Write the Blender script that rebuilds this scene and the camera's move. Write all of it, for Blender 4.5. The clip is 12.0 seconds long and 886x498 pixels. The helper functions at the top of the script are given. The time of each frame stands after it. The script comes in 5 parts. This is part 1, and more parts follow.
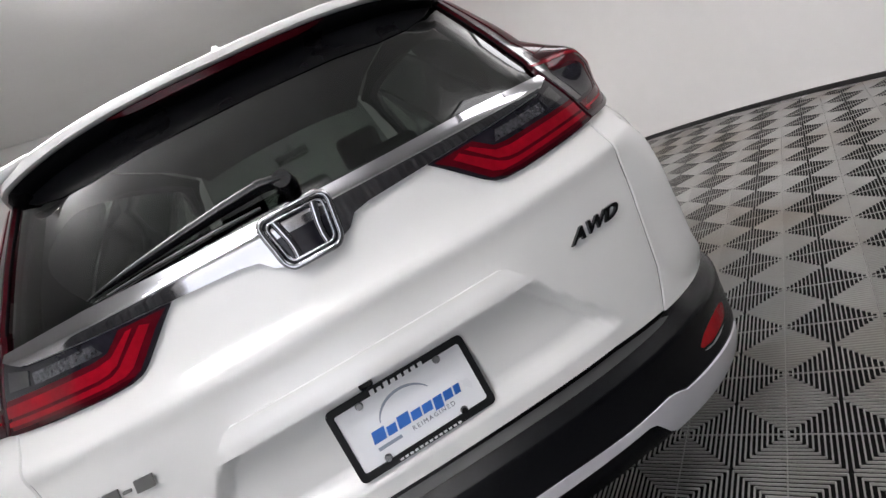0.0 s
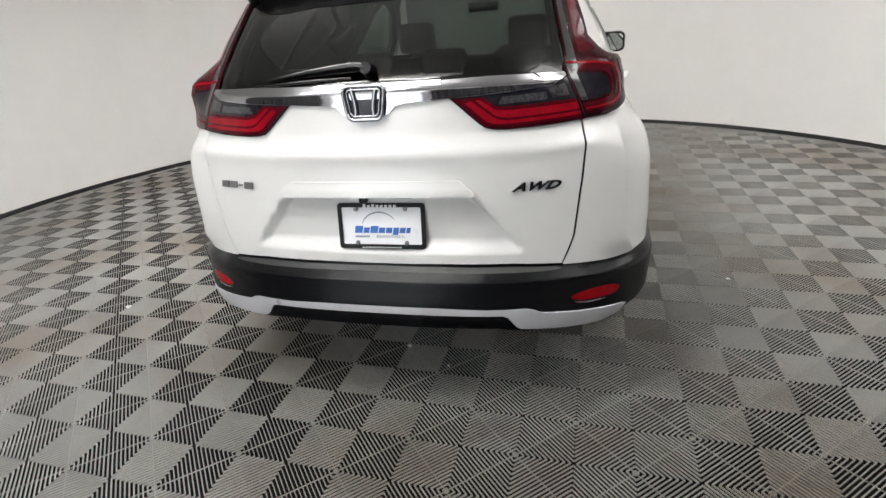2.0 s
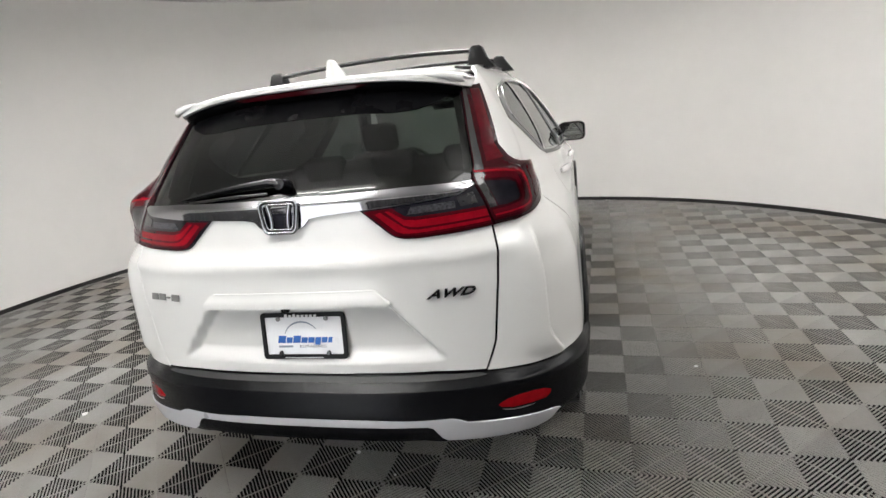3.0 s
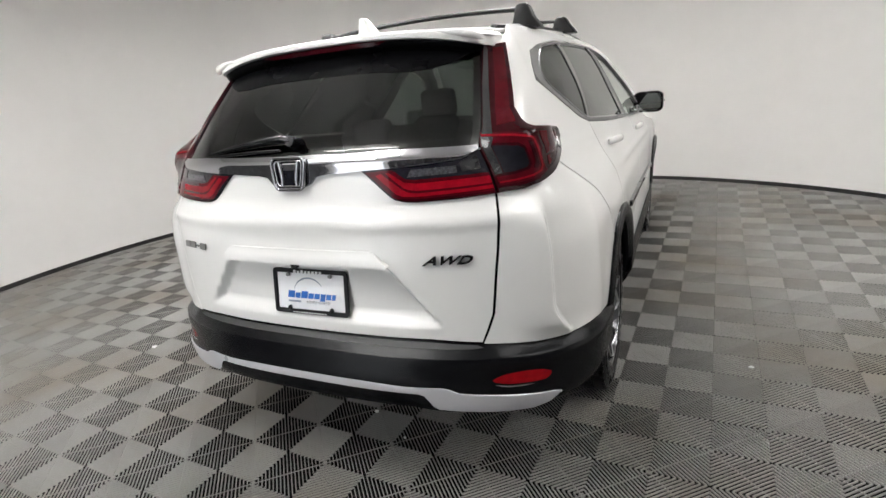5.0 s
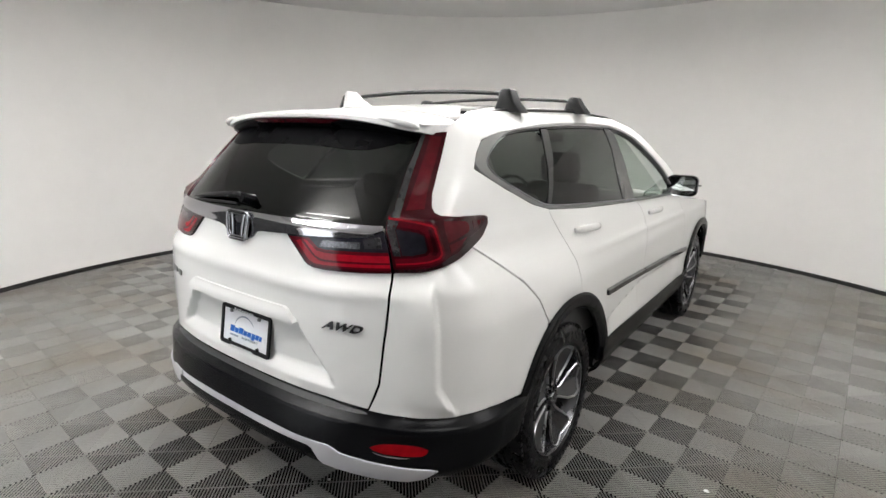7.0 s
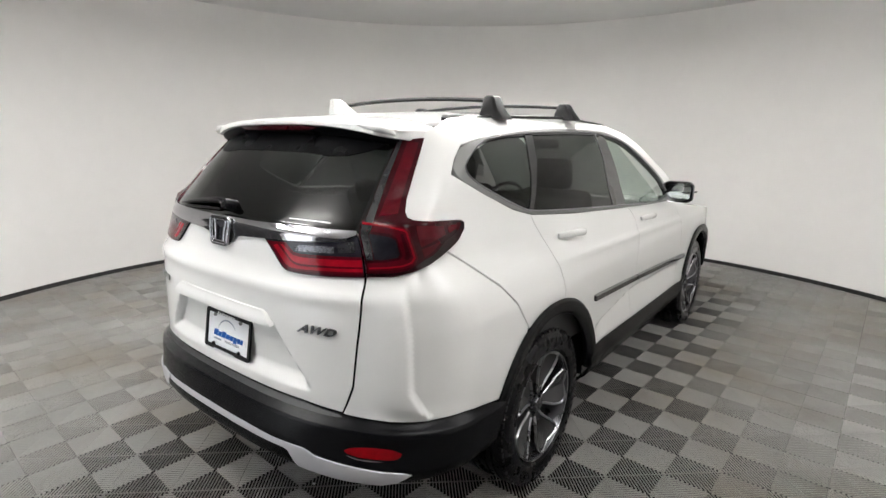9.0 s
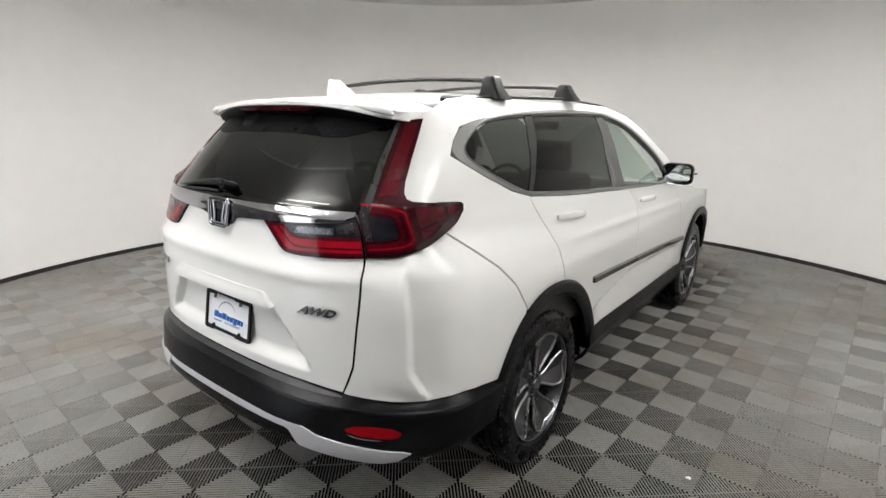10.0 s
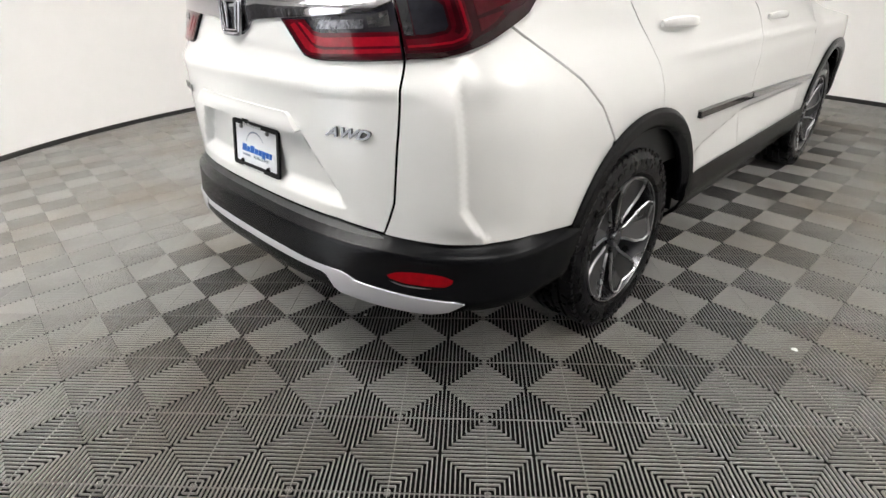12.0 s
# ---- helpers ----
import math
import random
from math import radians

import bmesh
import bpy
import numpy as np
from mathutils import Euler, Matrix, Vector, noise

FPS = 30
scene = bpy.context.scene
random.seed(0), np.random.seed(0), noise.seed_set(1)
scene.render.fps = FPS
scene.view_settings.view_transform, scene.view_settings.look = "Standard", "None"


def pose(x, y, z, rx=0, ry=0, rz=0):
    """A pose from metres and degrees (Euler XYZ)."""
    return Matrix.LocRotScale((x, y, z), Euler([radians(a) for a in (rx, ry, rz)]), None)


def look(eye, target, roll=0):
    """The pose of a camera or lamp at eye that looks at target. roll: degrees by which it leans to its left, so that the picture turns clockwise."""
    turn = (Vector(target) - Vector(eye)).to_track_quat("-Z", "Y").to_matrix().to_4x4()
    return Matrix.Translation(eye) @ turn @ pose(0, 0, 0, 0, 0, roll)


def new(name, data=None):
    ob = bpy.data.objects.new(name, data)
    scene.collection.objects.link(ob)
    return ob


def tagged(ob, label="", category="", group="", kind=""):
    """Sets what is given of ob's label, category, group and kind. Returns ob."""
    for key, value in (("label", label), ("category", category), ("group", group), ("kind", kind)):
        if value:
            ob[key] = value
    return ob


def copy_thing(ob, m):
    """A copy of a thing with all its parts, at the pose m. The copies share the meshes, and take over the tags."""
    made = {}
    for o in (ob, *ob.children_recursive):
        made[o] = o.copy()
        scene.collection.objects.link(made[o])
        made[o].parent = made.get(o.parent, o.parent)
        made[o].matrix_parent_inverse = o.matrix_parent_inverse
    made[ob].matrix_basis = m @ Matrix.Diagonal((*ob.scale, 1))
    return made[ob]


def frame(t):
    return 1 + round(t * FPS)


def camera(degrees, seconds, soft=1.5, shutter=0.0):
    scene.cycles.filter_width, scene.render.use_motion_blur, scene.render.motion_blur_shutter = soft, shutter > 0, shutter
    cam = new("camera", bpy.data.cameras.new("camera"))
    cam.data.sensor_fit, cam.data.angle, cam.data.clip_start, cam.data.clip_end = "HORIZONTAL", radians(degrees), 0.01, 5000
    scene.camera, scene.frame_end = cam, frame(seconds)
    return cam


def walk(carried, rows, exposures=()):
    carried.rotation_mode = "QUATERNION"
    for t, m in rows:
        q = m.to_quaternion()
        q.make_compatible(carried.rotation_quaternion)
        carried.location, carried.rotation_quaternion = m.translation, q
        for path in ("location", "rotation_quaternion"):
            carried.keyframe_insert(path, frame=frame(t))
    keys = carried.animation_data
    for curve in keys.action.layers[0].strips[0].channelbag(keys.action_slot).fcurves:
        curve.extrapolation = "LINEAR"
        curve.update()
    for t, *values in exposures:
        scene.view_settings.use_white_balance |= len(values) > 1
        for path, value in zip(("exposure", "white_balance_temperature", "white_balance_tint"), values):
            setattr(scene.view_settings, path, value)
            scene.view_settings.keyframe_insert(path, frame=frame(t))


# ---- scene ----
cam = camera(81.2, 12.0)
PATH = [
    (0, (0.055, -0.968, 1.262), (0.341, 0.963, 0.829), -27.6),
    (0.5, (0.390, -1.254, 1.366), (0.864, 0.567, 0.691), -19.0),
    (1, (0.522, -1.501, 1.358), (0.541, 0.397, 0.728), -11.5),
    (1.5, (0.535, -1.580, 1.355), (0.256, 0.265, 0.638), -6.3),
    (2, (0.612, -1.562, 1.410), (0.158, 0.216, 0.615), -4.4),
    (2.5, (0.752, -1.531, 1.440), (0.235, 0.296, 0.811), -6.4),
    (2.7, (0.812, -1.496, 1.477), (0.317, 0.357, 0.910), -6.8),
    (4.3, (1.188, -1.340, 1.431), (0.673, 0.537, 0.971), -6.5),
    (4.5, (1.153, -1.345, 1.417), (0.433, 0.458, 0.935), -6.9),
    (5, (1.161, -1.312, 1.416), (0.335, 0.413, 0.831), -5.5),
    (5.5, (1.387, -1.222, 1.491), (0.546, 0.512, 0.955), -0.4),
    (6, (1.552, -1.167, 1.544), (0.533, 0.481, 1.051), 0.6),
    (6.5, (1.549, -1.153, 1.550), (0.449, 0.453, 1.092), 0.1),
    (7, (1.741, -1.049, 1.566), (0.583, 0.517, 1.110), 0.9),
    (9, (1.857, -0.982, 1.558), (0.654, 0.558, 1.133), 0.6),
    (9.5, (1.867, -0.980, 1.550), (0.668, 0.562, 1.119), 0.5),
    (10, (1.858, -0.983, 1.553), (0.667, 0.548, 1.064), 0.6),
    (10.5, (1.859, -0.980, 1.548), (0.669, 0.543, 1.036), 0.5),
    (11, (1.857, -0.969, 1.548), (0.664, 0.550, 1.028), 0.3),
    (11.5, (1.827, -0.943, 1.483), (0.593, 0.517, 0.894), -0.6),
    (12, (1.693, -0.745, 1.286), (0.422, 0.488, 0.357), -1.7),
]
walk(cam, [(t, look(eye, target, roll)) for t, eye, target, roll in PATH],
     [(0, 0.10, 6300, 14), (0.5, 0.22, 6350, 12), (1.5, 0.42, 6400, 10), (2.7, 0.42, 6500, 10), (4.5, 0.42, 6450, 10), (7, 0.44, 6450, 10), (11, 0.46, 6450, 10), (11.5, 0.46, 6450, 10), (12, 0.74, 6550, 10)])

# ---- light ----
world = bpy.data.worlds.new("world")
scene.world = world
world.use_nodes = True
world.node_tree.nodes["Background"].inputs[0].default_value = (1.0, 0.97, 0.94, 1)
world.node_tree.nodes["Background"].inputs[1].default_value = 0.02
PANEL_GLOW = 42.0
FILL_GLOW = 6.0
DOOR_GLOW = 1.7


# ---- materials ----
def material(name, color, rough=0.5, metal=0.0, coat=0.0, var=0.12, scale=6.0, bump=0.0, bump_scale=150.0, spec=0.5, fine=60.0,
             emit=None, rvar=0.08):
    """A principled surface whose tone and gloss vary at two scales, with fine relief."""
    m = bpy.data.materials.new(name)
    m.use_nodes = True
    nt = m.node_tree
    b = nt.nodes["Principled BSDF"]
    tc = nt.nodes.new("ShaderNodeTexCoord")
    n1, n2 = nt.nodes.new("ShaderNodeTexNoise"), nt.nodes.new("ShaderNodeTexNoise")
    n1.inputs["Scale"].default_value, n1.inputs["Detail"].default_value = scale, 4
    n2.inputs["Scale"].default_value, n2.inputs["Detail"].default_value = fine, 3
    nt.links.new(tc.outputs["Object"], n1.inputs["Vector"])
    nt.links.new(tc.outputs["Object"], n2.inputs["Vector"])
    add = nt.nodes.new("ShaderNodeMath")
    add.operation = "MULTIPLY_ADD"
    nt.links.new(n2.outputs["Fac"], add.inputs[0])
    add.inputs[1].default_value = 0.4
    nt.links.new(n1.outputs["Fac"], add.inputs[2])
    ramp = nt.nodes.new("ShaderNodeMapRange")
    ramp.inputs["From Min"].default_value, ramp.inputs["From Max"].default_value = 0.35, 1.05
    ramp.inputs["To Min"].default_value, ramp.inputs["To Max"].default_value = 1 - var, 1 + var
    nt.links.new(add.outputs[0], ramp.inputs["Value"])
    mul = nt.nodes.new("ShaderNodeVectorMath")
    mul.operation = "SCALE"
    mul.inputs[0].default_value = color
    nt.links.new(ramp.outputs["Result"], mul.inputs["Scale"])
    nt.links.new(mul.outputs["Vector"], b.inputs["Base Color"])
    rr = nt.nodes.new("ShaderNodeMapRange")
    rr.inputs["From Min"].default_value, rr.inputs["From Max"].default_value = 0.3, 0.7
    rr.inputs["To Min"].default_value, rr.inputs["To Max"].default_value = max(0.02, rough - rvar), min(1.0, rough + rvar)
    nt.links.new(n1.outputs["Fac"], rr.inputs["Value"])
    nt.links.new(rr.outputs["Result"], b.inputs["Roughness"])
    b.inputs["Metallic"].default_value = metal
    b.inputs["Specular IOR Level"].default_value = spec
    b.inputs["Coat Weight"].default_value = coat
    b.inputs["Coat Roughness"].default_value = 0.03
    if emit:
        b.inputs["Emission Color"].default_value = (*emit[:3], 1)
        b.inputs["Emission Strength"].default_value = emit[3]
    if bump:
        nb = nt.nodes.new("ShaderNodeTexNoise")
        nb.inputs["Scale"].default_value, nb.inputs["Detail"].default_value = bump_scale, 3
        nt.links.new(tc.outputs["Object"], nb.inputs["Vector"])
        bp = nt.nodes.new("ShaderNodeBump")
        bp.inputs["Strength"].default_value, bp.inputs["Distance"].default_value = bump, 0.002
        nt.links.new(nb.outputs["Fac"], bp.inputs["Height"])
        nt.links.new(bp.outputs["Normal"], b.inputs["Normal"])
    return m


def glass_material(name, tint, ior=1.5, rough=0.02):
    """Thin tinted pane: it lets tinted light through and mirrors by Fresnel."""
    m = bpy.data.materials.new(name)
    m.use_nodes = True
    nt = m.node_tree
    nt.nodes.remove(nt.nodes["Principled BSDF"])
    out = nt.nodes["Material Output"]
    tr, gl, lw, mx = (nt.nodes.new("ShaderNode" + k) for k in ("BsdfTransparent", "BsdfGlossy", "LayerWeight", "MixShader"))
    tc, no = nt.nodes.new("ShaderNodeTexCoord"), nt.nodes.new("ShaderNodeTexNoise")
    no.inputs["Scale"].default_value = 5.0
    nt.links.new(tc.outputs["Object"], no.inputs["Vector"])
    mr = nt.nodes.new("ShaderNodeMapRange")
    mr.inputs["To Min"].default_value, mr.inputs["To Max"].default_value = rough * 0.5, rough * 1.8
    nt.links.new(no.outputs["Fac"], mr.inputs["Value"])
    nt.links.new(mr.outputs["Result"], gl.inputs["Roughness"])
    tr.inputs["Color"].default_value = (*tint, 1)
    lw.inputs["Blend"].default_value = 0.5
    pw, gain = nt.nodes.new("ShaderNodeMath"), nt.nodes.new("ShaderNodeMath")
    pw.operation, gain.operation = "POWER", "MULTIPLY_ADD"
    pw.inputs[1].default_value = 4.5
    f0 = ((ior - 1) / (ior + 1)) ** 2
    gain.inputs[1].default_value, gain.inputs[2].default_value = 1 - f0, f0
    nt.links.new(lw.outputs["Facing"], pw.inputs[0])
    nt.links.new(pw.outputs[0], gain.inputs[0])
    nt.links.new(gain.outputs[0], mx.inputs[0])
    nt.links.new(tr.outputs[0], mx.inputs[1])
    nt.links.new(gl.outputs[0], mx.inputs[2])
    nt.links.new(mx.outputs[0], out.inputs["Surface"])
    return m


PAINT = material("pearl_white_paint", (0.735, 0.735, 0.722), 0.40, coat=0.8, var=0.004, scale=3, fine=900, rvar=0.0)
CLAD = material("black_textured_plastic", (0.0028, 0.0030, 0.0040), 0.25, spec=0.16, var=0.1, scale=8, rvar=0.02, bump=0.12, bump_scale=900)
# paler copy of the cladding, with light from above put into its colour
CLAD_LIT = material("lit_black_plastic", (0.020, 0.020, 0.021), 0.45, var=0.2, scale=8, bump=0.2, bump_scale=900)
BAND = material("black_glass_edge", (0.0025, 0.0025, 0.003), 0.3, spec=0.05, var=0.1)
GAP = material("dark_gap", (0.004, 0.004, 0.0045), 0.95, spec=0.0, var=0.1)
UNDER = material("underbody_black", (0.004, 0.004, 0.0045), 0.95, spec=0.0, var=0.3)
SILVER = material("silver_paint", (0.50, 0.50, 0.53), 0.32, metal=0.25, coat=0.6, var=0.03)
CHROME = material("chrome", (0.36, 0.36, 0.38), 0.06, metal=1.0, var=0.03, rvar=0.03)
SATIN = material("satin_grey_metal", (0.19, 0.19, 0.186), 0.38, metal=0.4, var=0.05)
GLOSS = material("gloss_black", (0.010, 0.010, 0.012), 0.10, coat=0.8, var=0.1, rvar=0.04)
FRAME_BLACK = material("matt_black_plastic", (0.008, 0.008, 0.009), 0.5, spec=0.2, var=0.1)
PILLAR = material("dark_grey_pillar_film", (0.045, 0.045, 0.044), 0.3, coat=0.3, var=0.1)
RED_DARK = material("dark_red_lens", (0.026, 0.0010, 0.003), 0.06, coat=0.0, spec=0.16, var=0.25, scale=20, rvar=0.04)
RED = material("bright_red_lens", (0.20, 0.0028, 0.009), 0.07, coat=0.0, spec=0.16, var=0.2, scale=30, rvar=0.04)
RED_DEEP = material("deep_red_lens", (0.010, 0.0008, 0.0016), 0.05, spec=0.3, var=0.2, scale=25, rvar=0.03)
RED_MID = material("mid_red_lens", (0.058, 0.0014, 0.0045), 0.06, coat=0.0, spec=0.16, var=0.3, scale=25, rvar=0.04)
SMOKE = material("smoked_lens", (0.010, 0.010, 0.014), 0.08, coat=0.0, spec=0.3, var=0.3, scale=40, rvar=0.04)
LENS_CLEAR = material("clear_lens_facets", (0.11, 0.112, 0.125), 0.15, metal=0.7, var=0.8, scale=150, bump=0.6, bump_scale=160)
LENS_GREY = material("grey_lens_strip", (0.018, 0.018, 0.020), 0.12, coat=0.3, var=0.25, scale=25)
REFLECTOR = material("red_reflector", (0.24, 0.0025, 0.006), 0.10, coat=0.0, spec=0.12, var=0.15, scale=60, bump=0.3, bump_scale=500)
RUBBER = material("tyre_rubber", (0.0035, 0.0035, 0.0042), 0.30, spec=0.24, var=0.25, scale=15, bump=0.3, bump_scale=300)
RIM_DARK = material("dark_grey_alloy", (0.13, 0.13, 0.14), 0.28, metal=0.8, coat=0.4, var=0.1)
RIM_FACE = material("grey_alloy_face", (0.11, 0.11, 0.115), 0.28, metal=0.9, coat=0.3, var=0.06)
RIM_CUT = material("machined_alloy", (0.52, 0.52, 0.54), 0.28, metal=1.0, var=0.06, fine=300)
GREY_METAL = material("cast_metal", (0.25, 0.25, 0.25), 0.45, metal=0.9, var=0.2)
RACK = material("satin_black_rack", (0.009, 0.0088, 0.0092), 0.42, spec=0.14, var=0.15, bump=0.1, bump_scale=700)
SEAT = material("charcoal_cloth", (0.016, 0.016, 0.017), 0.85, var=0.2, bump=0.3, bump_scale=500)
TRIM_IN = material("dark_interior_plastic", (0.012, 0.012, 0.0125), 0.6, var=0.15, bump=0.2, bump_scale=500)
HEADLINER = material("grey_headliner_fabric", (0.025, 0.0245, 0.0235), 0.9, var=0.08, bump=0.2, bump_scale=700)
PLATE = material("white_plate", (0.80, 0.81, 0.83), 0.35, var=0.02, coat=0.3)
BLUE = material("blue_print", (0.02, 0.13, 0.48), 0.4, var=0.08)
GREYPRINT = material("grey_print", (0.26, 0.30, 0.36), 0.4, var=0.05)
DARKPRINT = material("dark_print", (0.10, 0.11, 0.13), 0.4, var=0.05)
WHITEPRINT = material("white_print", (0.75, 0.75, 0.75), 0.4, var=0.05)
PRIVACY = glass_material("privacy_glass", (0.12, 0.125, 0.12), 1.5)
REAR_GLASS = glass_material("dark_rear_glass", (0.065, 0.078, 0.070), 1.5, 0.03)
CLEAR = glass_material("green_tinted_glass", (0.66, 0.74, 0.69), 1.5)
MIRROR = material("mirror_silver", (0.75, 0.80, 0.78), 0.02, metal=1.0, var=0.01, rvar=0.01)
WALL = material("warm_white_wall_paint", (0.89, 0.875, 0.855), 0.75, var=0.035, scale=0.8, fine=7, bump=0.12, bump_scale=60)
BASE = material("black_baseboard_rubber", (0.020, 0.019, 0.019), 0.5, var=0.3, scale=4)
CEIL = material("pale_ceiling_paint", (0.80, 0.79, 0.775), 0.9, var=0.04, scale=1.5, bump=0.1)
SUBFLOOR = material("dark_subfloor", (0.007, 0.0068, 0.0065), 0.9, spec=0.1, var=0.3, scale=5)
LED = material("light_diffuser", (0.9, 0.9, 0.9), 0.6, var=0.0, emit=(1.0, 0.985, 0.965, PANEL_GLOW))
LED_FILL = material("fill_light_diffuser", (0.9, 0.9, 0.9), 0.6, var=0.0, emit=(1.0, 0.985, 0.965, FILL_GLOW))
DAYLIT = material("daylit_frosted_glass", (0.8, 0.8, 0.8), 0.4, var=0.0, emit=(0.90, 0.95, 1.0, DOOR_GLOW))
ADDED_CURTAIN = material("added_dark_curtain", (0.08, 0.08, 0.082), 0.85, var=0.2, scale=3, bump=0.2, bump_scale=300)
LIGHT_FRAME = material("white_lamp_frame", (0.7, 0.7, 0.7), 0.5, var=0.03)


def tile_material():
    """Grey plastic with dust, brownish scuffs and a tone of its own for each tile."""
    m = material("grey_ribbed_plastic", (0.315, 0.307, 0.293), 0.5, spec=0.12, var=0.16, scale=1.3, fine=45, bump=0.15, bump_scale=400)
    nt = m.node_tree
    b = nt.nodes["Principled BSDF"]
    src = b.inputs["Base Color"].links[0].from_socket
    oi = nt.nodes.new("ShaderNodeObjectInfo")
    geo = nt.nodes.new("ShaderNodeNewGeometry")
    no = nt.nodes.new("ShaderNodeTexNoise")
    no.inputs["Scale"].default_value, no.inputs["Detail"].default_value = 1.1, 5
    nt.links.new(geo.outputs["Position"], no.inputs["Vector"])
    mr = nt.nodes.new("ShaderNodeMapRange")
    mr.inputs["From Min"].default_value, mr.inputs["From Max"].default_value = 0.45, 0.72
    mr.inputs["To Max"].default_value = 0.9
    nt.links.new(no.outputs["Fac"], mr.inputs["Value"])
    mix = nt.nodes.new("ShaderNodeMix")
    mix.data_type = "RGBA"
    mix.blend_type = "MULTIPLY"
    nt.links.new(mr.outputs["Result"], mix.inputs["Factor"])
    nt.links.new(src, mix.inputs["A"])
    mix.inputs["B"].default_value = (0.82, 0.74, 0.66, 1)
    sc = nt.nodes.new("ShaderNodeVectorMath")
    sc.operation = "SCALE"
    r2 = nt.nodes.new("ShaderNodeMapRange")
    r2.inputs["To Min"].default_value, r2.inputs["To Max"].default_value = 0.95, 1.04
    nt.links.new(oi.outputs["Random"], r2.inputs["Value"])
    nt.links.new(mix.outputs["Result"], sc.inputs[0])
    nt.links.new(r2.outputs["Result"], sc.inputs["Scale"])
    nt.links.new(sc.outputs["Vector"], b.inputs["Base Color"])
    return m


TILE = tile_material()


# ---- mesh helpers ----
def finish(name, me, mat, parent=None, label="", angle=35):
    for p in me.polygons:
        p.use_smooth = True
    me.set_sharp_from_angle(angle=radians(angle))
    me.materials.append(mat)
    ob = new(name, me)
    if parent is not None:
        ob.parent = parent
    if label:
        ob["label"] = label
    return ob


def part(name, bm, mat, parent=None, label="", angle=35):
    """One bmesh as one mesh object under a thing or a part."""
    me = bpy.data.meshes.new(name)
    bm.to_mesh(me)
    bm.free()
    return finish(name, me, mat, parent, label, angle)


def raw(name, verts, faces, mat, parent=None, label="", angle=35):
    me = bpy.data.meshes.new(name)
    me.from_pydata([tuple(map(float, v)) for v in verts], [], [tuple(map(int, f)) for f in faces])
    me.update()
    return finish(name, me, mat, parent, label, angle)


def box(bm, x0, x1, y0, y1, z0, z1, bevel=0.0, m=None):
    r = bmesh.ops.create_cube(bm, size=1)
    vs = r["verts"]
    for v in vs:
        v.co = Vector(((x0 + x1) / 2 + v.co.x * (x1 - x0), (y0 + y1) / 2 + v.co.y * (y1 - y0), (z0 + z1) / 2 + v.co.z * (z1 - z0)))
    if bevel:
        es = list({e for v in vs for e in v.link_edges})
        g = bmesh.ops.bevel(bm, geom=es, offset=bevel, segments=3, affect="EDGES", profile=0.5)
        vs = list({v for f in g["faces"] for v in f.verts} | {v for v in vs if v.is_valid})
    if m is not None:
        bmesh.ops.transform(bm, matrix=m, verts=vs)
    return vs


def tube(bm, pts, radii, n=10, squash=1.0, up=Vector((0, 0, 1))):
    """A round or oval bar through the points."""
    rings = []
    for i, p in enumerate(pts):
        a, b = pts[max(i - 1, 0)], pts[min(i + 1, len(pts) - 1)]
        d = (Vector(b) - Vector(a)).normalized()
        u = d.cross(up)
        u = u.normalized() if u.length > 1e-4 else Vector((1, 0, 0))
        w = u.cross(d)
        r = radii[i] if isinstance(radii, (list, tuple)) else radii
        rings.append([bm.verts.new(Vector(p) + u * r * math.cos(k * math.tau / n) + w * r * squash * math.sin(k * math.tau / n)) for k in range(n)])
    for r0, r1 in zip(rings, rings[1:]):
        for k in range(n):
            bm.faces.new((r0[k], r0[(k + 1) % n], r1[(k + 1) % n], r1[k]))
    bm.faces.new(rings[0][::-1])
    bm.faces.new(rings[-1])


def revolve(bm, profile, n, axis_x=True):
    """Turns (radius, x) pairs round the x axis."""
    rings = []
    for k in range(n):
        a = k * math.tau / n
        rings.append([bm.verts.new((x, r * math.cos(a), r * math.sin(a))) for r, x in profile])
    for k in range(n):
        r0, r1 = rings[k], rings[(k + 1) % n]
        for i in range(len(profile) - 1):
            bm.faces.new((r0[i], r0[i + 1], r1[i + 1], r1[i]))


def empty(name, label, category, group="", kind=""):
    return tagged(new(name), label, category, group, kind)


# ---- the body's shell ----
# s runs round the body in plan: 0 at the rear's middle, 1 at the corner, then metres along the flank.
ZK = [0.20, 0.43, 0.50, 0.63, 0.70, 0.92, 1.04, 1.10, 1.18, 1.25, 1.30, 1.40, 1.54, 1.60, 1.64, 1.70]
YRK = [0.05, -.030, -.030, 0.00, 0.00, 0.00, 0.00, 0.03, 0.042, 0.053, 0.095, 0.183, 0.31, 0.38, 0.45, 0.55]
WCK = [0.845, 0.920, 0.925, 0.940, 0.940, 0.930, 0.905, 0.880, 0.835, 0.780, 0.755, 0.710, 0.635, 0.595, 0.545, 0.465]
W0K = [0.875, 0.930, 0.940, 0.940, 0.942, 0.940, 0.910, 0.890, 0.870, 0.835, 0.805, 0.750, 0.665, 0.610, 0.555, 0.475]
DK = [0.45, 0.45, 0.45, 0.45, 0.45, 0.45, 0.45, 0.44, 0.43, 0.42, 0.40, 0.35, 0.30, 0.28, 0.26, 0.24]
ZT = np.linspace(0.15, 1.72, 315)


